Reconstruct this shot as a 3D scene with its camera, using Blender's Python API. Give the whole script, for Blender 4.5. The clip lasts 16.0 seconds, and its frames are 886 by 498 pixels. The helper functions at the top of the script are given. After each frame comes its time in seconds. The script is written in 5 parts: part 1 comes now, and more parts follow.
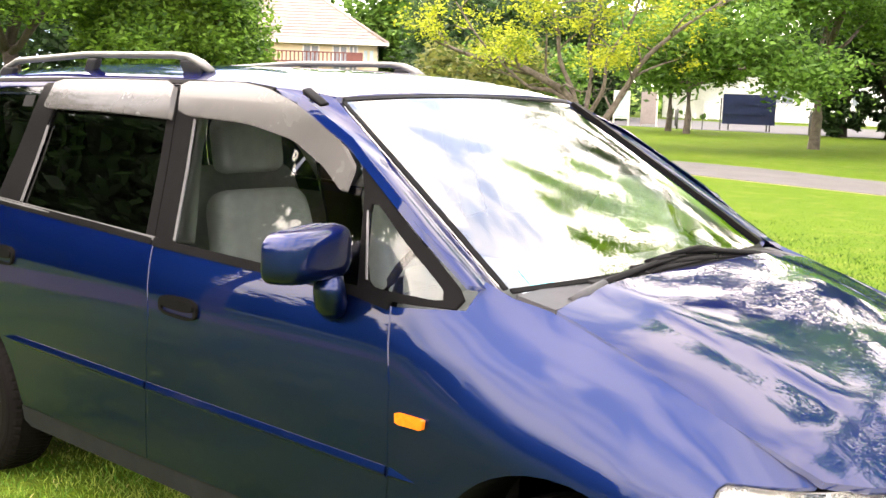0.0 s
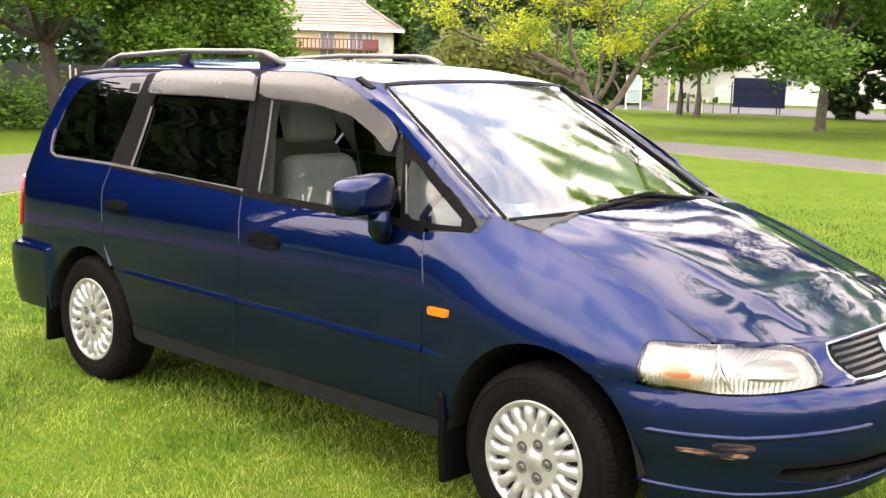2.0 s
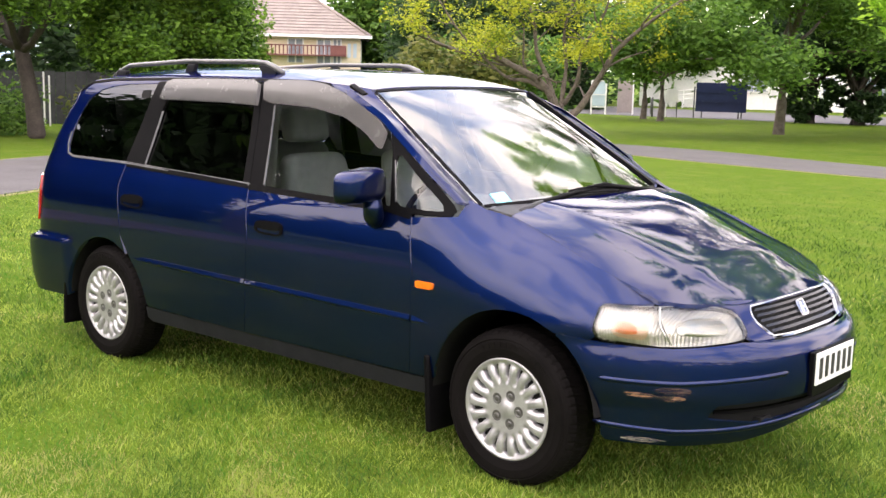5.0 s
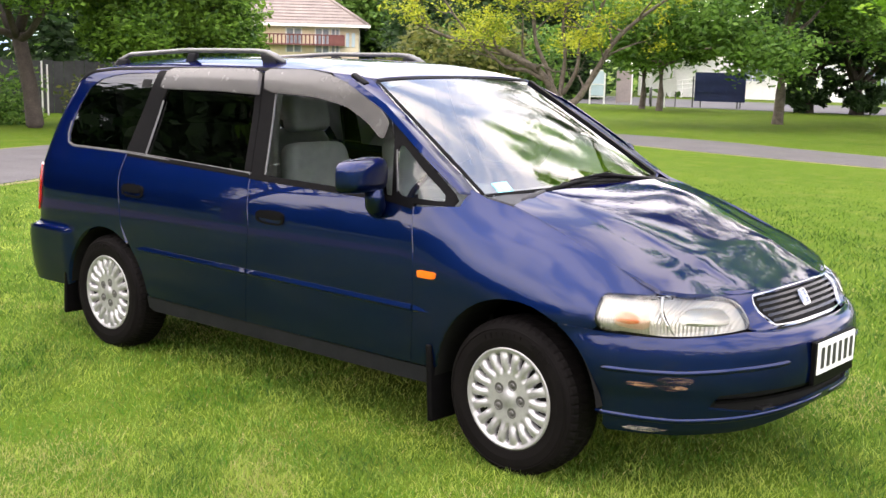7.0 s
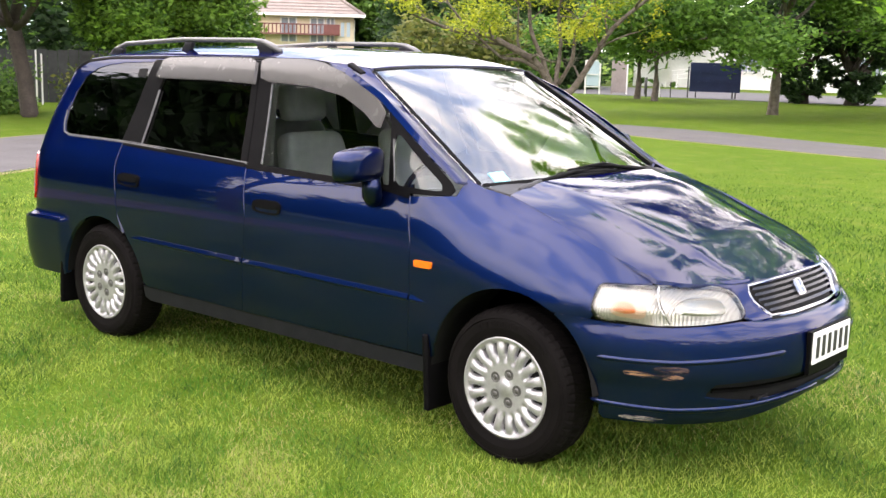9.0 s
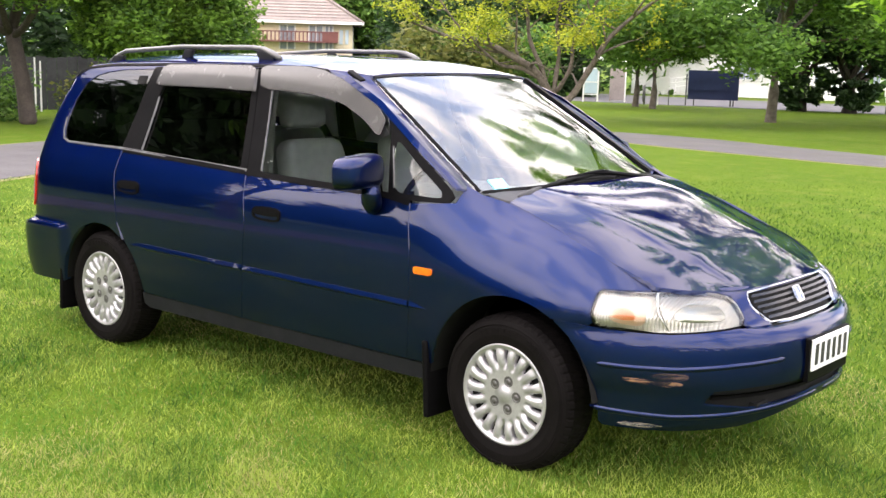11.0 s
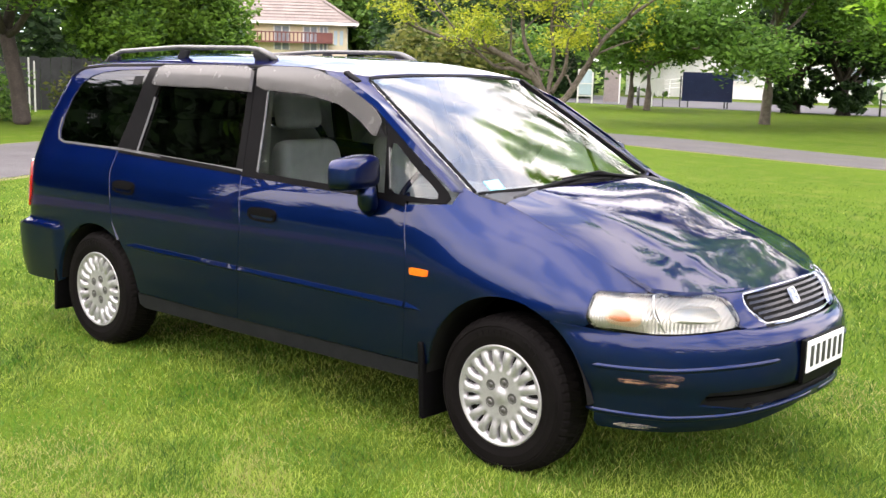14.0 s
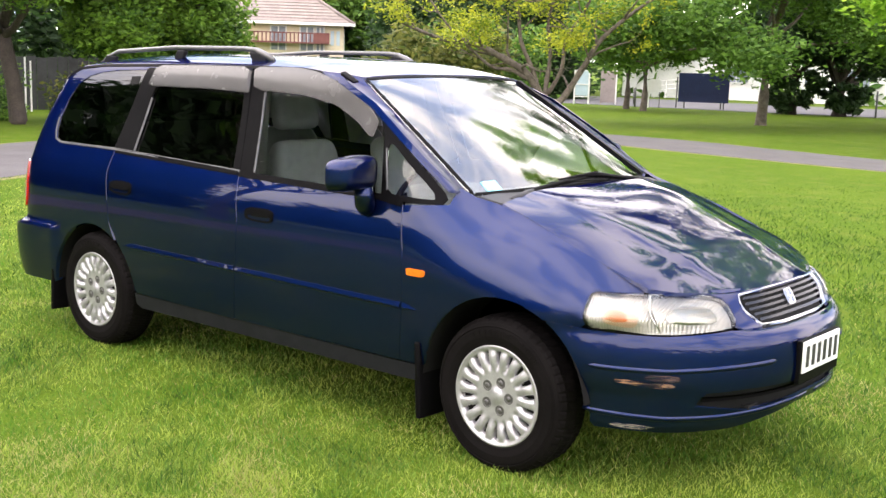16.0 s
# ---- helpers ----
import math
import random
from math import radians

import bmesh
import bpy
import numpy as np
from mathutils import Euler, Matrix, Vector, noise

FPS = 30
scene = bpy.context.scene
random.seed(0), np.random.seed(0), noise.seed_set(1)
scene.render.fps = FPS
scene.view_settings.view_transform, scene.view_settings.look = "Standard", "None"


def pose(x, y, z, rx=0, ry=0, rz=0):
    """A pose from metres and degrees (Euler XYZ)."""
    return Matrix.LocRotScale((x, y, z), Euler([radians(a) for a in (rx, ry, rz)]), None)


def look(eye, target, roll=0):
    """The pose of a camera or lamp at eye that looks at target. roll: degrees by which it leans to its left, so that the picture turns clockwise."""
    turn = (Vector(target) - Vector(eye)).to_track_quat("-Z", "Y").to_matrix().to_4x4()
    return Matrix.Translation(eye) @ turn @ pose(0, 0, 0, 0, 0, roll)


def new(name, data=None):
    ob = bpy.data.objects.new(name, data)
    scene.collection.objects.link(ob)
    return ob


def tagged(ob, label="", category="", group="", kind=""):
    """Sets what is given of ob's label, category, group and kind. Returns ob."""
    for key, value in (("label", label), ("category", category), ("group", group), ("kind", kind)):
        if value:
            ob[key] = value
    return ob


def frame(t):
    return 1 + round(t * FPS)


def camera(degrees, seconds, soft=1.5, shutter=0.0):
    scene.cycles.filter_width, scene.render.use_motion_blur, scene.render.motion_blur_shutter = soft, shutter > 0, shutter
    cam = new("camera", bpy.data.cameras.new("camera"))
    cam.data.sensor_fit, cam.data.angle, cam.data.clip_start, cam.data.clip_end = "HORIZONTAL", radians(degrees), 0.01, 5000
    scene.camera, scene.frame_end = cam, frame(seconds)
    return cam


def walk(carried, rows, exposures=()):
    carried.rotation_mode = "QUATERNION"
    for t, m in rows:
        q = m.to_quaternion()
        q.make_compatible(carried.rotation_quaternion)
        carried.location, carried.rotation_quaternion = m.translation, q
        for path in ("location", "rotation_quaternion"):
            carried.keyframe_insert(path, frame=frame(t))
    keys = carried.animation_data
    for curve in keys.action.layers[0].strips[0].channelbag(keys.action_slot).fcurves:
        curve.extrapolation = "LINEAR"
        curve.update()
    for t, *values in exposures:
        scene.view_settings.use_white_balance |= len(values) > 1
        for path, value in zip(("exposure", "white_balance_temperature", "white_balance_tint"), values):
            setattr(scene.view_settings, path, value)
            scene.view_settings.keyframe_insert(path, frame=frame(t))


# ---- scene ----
cam = camera(42.7, 16.0)
PATH = [
    (0, (2.868, -2.889, 1.608), (1.55, -1.414, 1.312), 1.9),
    (0.5, (3.145, -3.048, 1.612), (1.782, -1.62, 1.291), 1.6),
    (1, (3.227, -3.34, 1.601), (1.905, -1.87, 1.298), 0.1),
    (1.5, (3.378, -3.567, 1.63), (2.084, -2.069, 1.344), 0.3),
    (2, (3.656, -3.777, 1.624), (2.321, -2.323, 1.303), 1.5),
    (2.5, (3.774, -4.025, 1.623), (2.453, -2.559, 1.299), 0.6),
    (3, (3.929, -4.167, 1.639), (2.641, -2.669, 1.327), 0.8),
    (3.2, (4.018, -4.177, 1.641), (2.717, -2.694, 1.317), 1.3),
    (5.5, (4.071, -4.352, 1.637), (2.78, -2.856, 1.329), 1.3),
    (6, (4.066, -4.348, 1.637), (2.777, -2.852, 1.318), 1.1),
    (6.5, (4.063, -4.345, 1.636), (2.777, -2.847, 1.313), 1.3),
    (7, (4.058, -4.342, 1.636), (2.769, -2.849, 1.308), 1.4),
    (7.5, (4.057, -4.347, 1.631), (2.765, -2.857, 1.3), 1.2),
    (8, (4.059, -4.351, 1.635), (2.772, -2.858, 1.299), 1.4),
    (8.5, (4.063, -4.351, 1.631), (2.778, -2.856, 1.294), 1.0),
    (9, (4.057, -4.352, 1.635), (2.777, -2.855, 1.29), 1.5),
    (11.5, (4.06, -4.366, 1.634), (2.782, -2.863, 1.306), 1.5),
    (12, (4.064, -4.369, 1.634), (2.788, -2.863, 1.309), 1.4),
    (12.5, (4.06, -4.361, 1.634), (2.785, -2.856, 1.304), 1.5),
    (13, (4.058, -4.364, 1.635), (2.784, -2.859, 1.305), 1.5),
    (13.5, (4.056, -4.364, 1.633), (2.78, -2.858, 1.305), 1.6),
    (14, (4.053, -4.368, 1.634), (2.781, -2.86, 1.304), 1.7),
    (14.5, (4.056, -4.371, 1.635), (2.784, -2.863, 1.306), 1.7),
    (15, (4.055, -4.376, 1.632), (2.785, -2.866, 1.305), 1.8),
    (15.5, (4.052, -4.374, 1.635), (2.785, -2.861, 1.308), 1.7),
    (16, (4.057, -4.376, 1.636), (2.79, -2.864, 1.307), 1.8),
]
walk(cam, [(t, look(eye, target, roll)) for t, eye, target, roll in PATH],
     exposures=[(0, .96, 7150, 18), (.5, .85, 7200, 19), (1, .74, 7200, 20), (1.5, .64, 7150, 20), (2, .57, 7150, 20), (2.5, .47, 7100, 20), (3, .39, 6950, 21), (5.5, .14, 6650, 21), (7, .20, 6550, 19), (9, .28, 6550, 19), (16, .28, 6550, 19)])

# ---- world and light ----
world = bpy.data.worlds.new("overcast_sky")
scene.world = world
world.use_nodes = True
wn = world.node_tree
sky = wn.nodes.new("ShaderNodeTexSky")
sky.sky_type = "NISHITA"
sky.sun_disc = False
sky.sun_elevation, sky.sun_rotation = radians(55), radians(231)
sky.air_density, sky.dust_density, sky.ozone_density = 1.0, 4.0, 1.0
cloud = wn.nodes.new("ShaderNodeTexNoise")
cloud.inputs["Scale"].default_value, cloud.inputs["Detail"].default_value = 2.7, 6.0
cloud.inputs["Roughness"].default_value, cloud.inputs["Distortion"].default_value = .55, .35
ramp = wn.nodes.new("ShaderNodeValToRGB")
ramp.color_ramp.elements[0].position, ramp.color_ramp.elements[0].color = .38, (9.5, 11.8, 16.5, 1)
ramp.color_ramp.elements[1].position, ramp.color_ramp.elements[1].color = .52, (31, 29.6, 27.6, 1)
blend = wn.nodes.new("ShaderNodeMix")
blend.data_type = "RGBA"
blend.inputs["Factor"].default_value = .85
wn.links.new(cloud.outputs["Fac"], ramp.inputs["Fac"])
wn.links.new(sky.outputs["Color"], blend.inputs["A"])
wn.links.new(ramp.outputs["Color"], blend.inputs["B"])
wco = wn.nodes.new("ShaderNodeTexCoord")
wsep = wn.nodes.new("ShaderNodeSeparateXYZ")
wn.links.new(wco.outputs["Generated"], wsep.inputs["Vector"])
rise = wn.nodes.new("ShaderNodeMapRange")
rise.inputs["To Min"].default_value, rise.inputs["To Max"].default_value = .80, .86
wn.links.new(wsep.outputs["Z"], rise.inputs["Value"])
veil = wn.nodes.new("ShaderNodeVectorMath")
veil.operation = "SCALE"
wn.links.new(blend.outputs["Result"], veil.inputs[0])
wn.links.new(rise.outputs["Result"], veil.inputs["Scale"])
wn.links.new(veil.outputs["Vector"], wn.nodes["Background"].inputs["Color"])
wn.nodes["Background"].inputs["Strength"].default_value = .195

sun = new("sun", bpy.data.lights.new("sun", "SUN"))
sun.data.energy, sun.data.angle, sun.data.color = 1.5, radians(90), (1.0, .95, .87)
sun.matrix_world = look((-5.0, -4.0, 9.0), (0, 0, 0))


# ---- materials ----
def shader(name):
    m = bpy.data.materials.new(name)
    m.use_nodes = True
    return m, m.node_tree, m.node_tree.nodes["Principled BSDF"]


def surface(name, dark, light, scale=8.0, rough=.6, bump=0.0, metallic=0.0, coat=0.0, fine=6.0, island=False, rough_var=.1, spec=.5):
    """A surface whose colour wanders between two tones at two scales, with fine relief."""
    m, t, p = shader(name)
    co = t.nodes.new("ShaderNodeTexCoord")
    big = t.nodes.new("ShaderNodeTexNoise")
    big.inputs["Scale"].default_value, big.inputs["Detail"].default_value = scale, 4.0
    small = t.nodes.new("ShaderNodeTexNoise")
    small.inputs["Scale"].default_value, small.inputs["Detail"].default_value = scale * fine, 6.0
    for n in (big, small):
        t.links.new(co.outputs["Object"], n.inputs["Vector"])
    add = t.nodes.new("ShaderNodeMath")
    add.operation = "ADD"
    t.links.new(big.outputs["Fac"], add.inputs[0])
    t.links.new(small.outputs["Fac"], add.inputs[1])
    last = add.outputs[0]
    span = (.7, 1.3)
    if island:
        geo = t.nodes.new("ShaderNodeNewGeometry")
        more = t.nodes.new("ShaderNodeMath")
        more.operation = "MULTIPLY_ADD"
        more.inputs[1].default_value, more.inputs[2].default_value = .5, -.25
        t.links.new(geo.outputs["Random Per Island"], more.inputs[0])
        add2 = t.nodes.new("ShaderNodeMath")
        add2.operation = "ADD"
        t.links.new(last, add2.inputs[0])
        t.links.new(more.outputs[0], add2.inputs[1])
        last = add2.outputs[0]
        span = (.74, 1.30)
    fit = t.nodes.new("ShaderNodeMapRange")
    fit.inputs["From Min"].default_value, fit.inputs["From Max"].default_value = span
    t.links.new(last, fit.inputs["Value"])
    mix = t.nodes.new("ShaderNodeMix")
    mix.data_type = "RGBA"
    mix.inputs["A"].default_value, mix.inputs["B"].default_value = (*dark, 1), (*light, 1)
    t.links.new(fit.outputs["Result"], mix.inputs["Factor"])
    t.links.new(mix.outputs["Result"], p.inputs["Base Color"])
    p.inputs["Roughness"].default_value, p.inputs["Metallic"].default_value = rough, metallic
    p.inputs["Specular IOR Level"].default_value = spec
    p.inputs["Coat IOR"].default_value = 1.34
    p.inputs["Coat Weight"].default_value, p.inputs["Coat Roughness"].default_value = coat, .02
    if rough_var:
        rr = t.nodes.new("ShaderNodeMapRange")
        rr.inputs["To Min"].default_value, rr.inputs["To Max"].default_value = max(rough - rough_var, .02), min(rough + rough_var, 1)
        t.links.new(small.outputs["Fac"], rr.inputs["Value"])
        t.links.new(rr.outputs["Result"], p.inputs["Roughness"])
    if bump:
        b = t.nodes.new("ShaderNodeBump")
        b.inputs["Strength"].default_value, b.inputs["Distance"].default_value = 1.0, bump
        t.links.new(small.outputs["Fac"], b.inputs["Height"])
        t.links.new(b.outputs["Normal"], p.inputs["Normal"])
    return m


def leafy(name, dark, light, rough=.55, through_light=.35, scale=.9, fine=3):
    """Leaves: each one its own tone, with some light passing through."""
    m = surface(name, dark, light, scale, rough, island=True, fine=fine, rough_var=0)
    t = m.node_tree
    p = t.nodes["Principled BSDF"]
    tr = t.nodes.new("ShaderNodeBsdfTranslucent")
    t.links.new(p.inputs["Base Color"].links[0].from_socket, tr.inputs["Color"])
    mx = t.nodes.new("ShaderNodeMixShader")
    mx.inputs["Fac"].default_value = through_light
    t.links.new(p.outputs[0], mx.inputs[1])
    t.links.new(tr.outputs[0], mx.inputs[2])
    t.links.new(mx.outputs[0], t.nodes["Material Output"].inputs["Surface"])
    p.inputs["Specular IOR Level"].default_value = .3
    return m


def glazing(name, tint, ior=1.6, rough=0.0):
    """A clear or tinted pane: it lets light through and mirrors by its angle."""
    m, t, p = shader(name)
    clear = t.nodes.new("ShaderNodeBsdfTransparent")
    clear.inputs["Color"].default_value = (*tint, 1)
    gloss = t.nodes.new("ShaderNodeBsdfGlossy")
    gloss.inputs["Roughness"].default_value = rough
    gloss.inputs["Color"].default_value = (1, 1, 1, 1)
    fres = t.nodes.new("ShaderNodeFresnel")
    fres.inputs["IOR"].default_value = ior
    mx = t.nodes.new("ShaderNodeMixShader")
    t.links.new(fres.outputs[0], mx.inputs["Fac"])
    t.links.new(clear.outputs[0], mx.inputs[1])
    t.links.new(gloss.outputs[0], mx.inputs[2])
    t.links.new(mx.outputs[0], t.nodes["Material Output"].inputs["Surface"])
    return m


PAINT = surface("blue_metallic_paint", (.0025, .0098, .057), (.0034, .0125, .070), 3, .46, metallic=1.0, coat=1.0, fine=200, rough_var=.03, spec=.5)
PAINT.node_tree.nodes["Principled BSDF"].inputs["Specular Tint"].default_value = (.05, .12, .42, 1)
PAINT.node_tree.nodes["Principled BSDF"].inputs["Coat IOR"].default_value = 1.39
PAINT.node_tree.nodes["Principled BSDF"].inputs["Coat Roughness"].default_value = .004
TRIM = surface("black_trim", (.0030, .0029, .0033), (.0048, .0046, .0050), 6, .42, rough_var=.02, spec=.035)
PLASTIC = surface("grey_black_plastic", (.007, .0075, .009), (.014, .0145, .017), 14, .6, bump=.0006, spec=.12)
RUBBER = surface("tyre_rubber", (.0026, .0021, .0021), (.0062, .0052, .0051), 9, .72, bump=.0008, spec=.06)
SILVER = surface("silver_wheel_paint", (.33, .325, .335), (.42, .415, .425), 15, .36, metallic=.55, coat=.25)
CHROME = surface("chrome", (.42, .42, .42), (.52, .52, .52), 10, .12, metallic=1.0, rough_var=.05)
VISOR = surface("smoked_visor", (.036, .034, .034), (.048, .045, .044), 2, .26, coat=.42, rough_var=.05)
# Near-black for wiper blades and the label; also paints shade into hollows.
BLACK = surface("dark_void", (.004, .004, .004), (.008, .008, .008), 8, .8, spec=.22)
GLASS = glazing("clear_glass", (.86, .92, .89), 1.62)
NUT = surface("dull_nut_steel", (.07, .068, .068), (.13, .125, .12), 30, .45, metallic=.5)
SATIN = surface("satin_metal", (.09, .09, .095), (.14, .14, .145), 12, .4, metallic=.5)
SCREEN = glazing("windscreen_glass", (.82, .90, .85), 2.4)
PRIVACY = glazing("privacy_glass", (.06, .06, .06), 1.56)
FABRIC = surface("grey_seat_fabric", (.35, .365, .36), (.47, .485, .48), 20, .9, bump=.002)
LINING = surface("light_grey_lining", (.48, .49, .48), (.58, .59, .58), 9, .85, bump=.001)
DASH = surface("grey_dashboard", (.20, .21, .21), (.28, .29, .29), 9, .7, bump=.001)
LENS = glazing("lamp_glass", (.95, .95, .93), 1.6)
REFLECTOR = surface("lamp_reflector", (.50, .49, .455), (.66, .65, .61), 30, .30, metallic=.45, bump=.001)
AMBER = surface("amber_lens", (.66, .11, .006), (.80, .19, .012), 60, .2, coat=.8)
PEACH = surface("orange_bulb_glass", (.78, .20, .06), (.74, .44, .28), 22, .3, fine=3)
REDLENS = surface("red_lens", (.35, .008, .008), (.5, .015, .012), 40, .15, coat=.8)
PLATE = surface("plate_white", (.70, .70, .68), (.80, .80, .78), 12, .35)
INK = surface("plate_black", (.015, .015, .015), (.03, .03, .03), 12, .5)
STICKER = surface("sticker_blue", (.10, .50, .62), (.35, .78, .85), 60, .5)
COWL = surface("grey_cowl", (.022, .022, .025), (.038, .038, .042), 14, .55, spec=.25)


def scraped(name, dark, light, cover):
    """Bare streaks that run along a panel, with the paint left between them."""
    m = surface(name, dark, light, 14, .7, fine=4)
    t = m.node_tree
    co, mp, nz, rp = (t.nodes.new("ShaderNode" + k) for k in ("TexCoord", "Mapping", "TexNoise", "MapRange"))
    mp.inputs["Scale"].default_value = (6, 6, 95)
    nz.inputs["Scale"].default_value, nz.inputs["Detail"].default_value = 1.6, 5.0
    rp.inputs["From Min"].default_value, rp.inputs["From Max"].default_value = cover, cover + .16
    t.links.new(co.outputs["Object"], mp.inputs["Vector"])
    t.links.new(mp.outputs["Vector"], nz.inputs["Vector"])
    t.links.new(nz.outputs["Fac"], rp.inputs["Value"])
    clear, mx = t.nodes.new("ShaderNodeBsdfTransparent"), t.nodes.new("ShaderNodeMixShader")
    t.links.new(rp.outputs["Result"], mx.inputs["Fac"])
    t.links.new(clear.outputs[0], mx.inputs[1])
    t.links.new(t.nodes["Principled BSDF"].outputs[0], mx.inputs[2])
    t.links.new(mx.outputs[0], t.nodes["Material Output"].inputs["Surface"])
    return m


SCUFF = scraped("scraped_brown", (.07, .042, .032), (.24, .135, .085), .40)
SCUFF_DARK = scraped("scraped_dark", (.018, .012, .016), (.075, .040, .040), .42)
SCUFF_GREY = scraped("scraped_grey", (.09, .085, .085), (.24, .22, .21), .40)
BARK = surface("bark", (.050, .040, .032), (.17, .142, .112), 7, .9, bump=.02)
BARK_DARK = surface("dark_bark", (.024, .019, .015), (.066, .052, .043), 5, .9, bump=.02)
LEAF = leafy("leaf_green", (.024, .072, .007), (.20, .36, .042), through_light=.36)
LEAF_MID = leafy("leaf_deep_green", (.04, .105, .014), (.175, .32, .05), through_light=.36)
# Dark foliage; on upper crowns its darkness is painted shade.
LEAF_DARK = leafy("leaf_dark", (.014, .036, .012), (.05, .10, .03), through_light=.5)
LEAF_YELLOW = leafy("leaf_yellow_green", (.12, .19, .012), (.48, .51, .035), through_light=.4)
# Colour raised to paint the glow of leaves lit from behind by sky.
LEAF_BACKLIT = leafy("leaf_backlit_green", (.19, .40, .03), (.50, .74, .09), through_light=.65)
LEAF_RUSSET = leafy("leaf_olive", (.05, .08, .014), (.20, .205, .05), through_light=.5)
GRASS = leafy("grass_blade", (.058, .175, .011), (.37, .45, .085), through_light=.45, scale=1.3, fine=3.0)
# Deep green tufts; also the shaded side of the lawn, darkened by colour.
GRASS_TUFT_SHADE = leafy("tuft_shade_blade", (.028, .080, .007), (.105, .190, .020), through_light=.5)
STRAW = leafy("dry_grass", (.32, .29, .11), (.52, .47, .21), through_light=.5)
VERGE = surface("worn_verge", (.10, .12, .02), (.22, .19, .07), 2.5, .95, bump=.01, fine=12)
ASPHALT = surface("asphalt", (.062, .056, .058), (.098, .090, .092), 1.2, .9, bump=.004, fine=60)
ROAD = surface("road_asphalt", (.062, .060, .064), (.092, .090, .094), .4, .9, bump=.004, fine=60)
WHITE = surface("white_paint", (.72, .72, .70), (.84, .84, .82), 1.0, .6, bump=.001)
CREAM = surface("cream_render", (.66, .58, .40), (.76, .68, .48), .8, .85, bump=.004)
TILE = surface("roof_tile", (.20, .165, .15), (.29, .245, .22), 1.5, .8, bump=.01, fine=8)
MAROON = surface("maroon_timber", (.12, .036, .030), (.18, .06, .05), 3, .6)
NAVY = surface("navy_board", (.009, .017, .062), (.016, .028, .090), 2, .45)
RAIL = surface("grey_rail_paint", (.10, .10, .10), (.15, .15, .148), 9, .38, metallic=.5, coat=.2)
SLAT = surface("grille_slat", (.006, .006, .008), (.012, .012, .014), 20, .22, coat=.12, spec=.2)
BOWL = surface("lamp_bowl", (.30, .30, .27), (.42, .42, .38), 12, .18, metallic=.7)
GLOW = surface("peach_reflector", (.78, .50, .36), (.74, .64, .54), 14, .35, fine=3)
STEEL = surface("dark_steel", (.07, .07, .07), (.12, .12, .12), 6, .5, metallic=.4)
PALE_BLUE = surface("pale_blue_panel", (.42, .55, .62), (.52, .65, .72), 3, .5)
TAUPE = surface("taupe_board", (.26, .22, .21), (.36, .31, .29), 2, .7)
DARKFENCE = surface("dark_fence", (.028, .029, .031), (.055, .057, .058), 1.5, .85, bump=.004)
HOUSEGLASS = surface("house_window", (.20, .24, .28), (.36, .40, .44), .6, .12)

ribs = REFLECTOR.node_tree
wave = ribs.nodes.new("ShaderNodeTexWave")
wave.inputs["Scale"].default_value = 30
rco = ribs.nodes.new("ShaderNodeTexCoord")
ribs.links.new(rco.outputs["Object"], wave.inputs["Vector"])
rbump = ribs.nodes.new("ShaderNodeBump")
rbump.inputs["Distance"].default_value = .0016
ribs.links.new(wave.outputs["Fac"], rbump.inputs["Height"])
ribs.links.new(rbump.outputs["Normal"], ribs.nodes["Principled BSDF"].inputs["Normal"])

ground_mat, gt, gp = shader("lawn")
gco = gt.nodes.new("ShaderNodeTexCoord")
gmix = None
for scale, a, b, lo, hi in ((.35, (.074, .140, .006), (.132, .190, .014), .35, .65), (2.2, (.040, .105, .004), (.165, .165, .045), .50, .70),
                            (45.0, (.026, .056, .003), (.140, .200, .016), .3, .75)):
    nz = gt.nodes.new("ShaderNodeTexNoise")
    nz.inputs["Scale"].default_value, nz.inputs["Detail"].default_value = scale, 8.0
    gt.links.new(gco.outputs["Object"], nz.inputs["Vector"])
    rp = gt.nodes.new("ShaderNodeValToRGB")
    rp.color_ramp.elements[0].position, rp.color_ramp.elements[0].color = lo, (*a, 1)
    rp.color_ramp.elements[1].position, rp.color_ramp.elements[1].color = hi, (*b, 1)
    gt.links.new(nz.outputs["Fac"], rp.inputs["Fac"])
    if gmix is None:
        gmix = rp.outputs["Color"]
    else:
        mm = gt.nodes.new("ShaderNodeMix")
        mm.data_type = "RGBA"
        mm.inputs["Factor"].default_value = .45
        gt.links.new(gmix, mm.inputs["A"])
        gt.links.new(rp.outputs["Color"], mm.inputs["B"])
        gmix = mm.outputs["Result"]
    gnoise = nz
gt.links.new(gmix, gp.inputs["Base Color"])
gp.inputs["Roughness"].default_value = .9
gp.inputs["Specular IOR Level"].default_value = .08
gb = gt.nodes.new("ShaderNodeBump")
gb.inputs["Distance"].default_value = .03
gt.links.new(gnoise.outputs["Fac"], gb.inputs["Height"])
gt.links.new(gb.outputs["Normal"], gp.inputs["Normal"])


# ---- building helpers ----
def part(name, bm, material, parent=None, label="", smooth=True):
    """One bmesh as one mesh object under a thing or a part."""
    me = bpy.data.meshes.new(name)
    bm.to_mesh(me)
    bm.free()
    me.materials.append(material)
    if smooth:
        me.shade_smooth()
    ob = new(name, me)
    if parent:
        ob.parent = parent
    return tagged(ob, label)


def raw(name, verts, faces, material, parent=None, label="", normals=None):
    me = bpy.data.meshes.new(name)
    me.from_pydata(verts, [], faces)
    me.materials.append(material)
    if normals:
        me.shade_smooth()
        me.normals_split_custom_set_from_vertices(normals)
    ob = new(name, me)
    if parent:
        ob.parent = parent
    return tagged(ob, label)


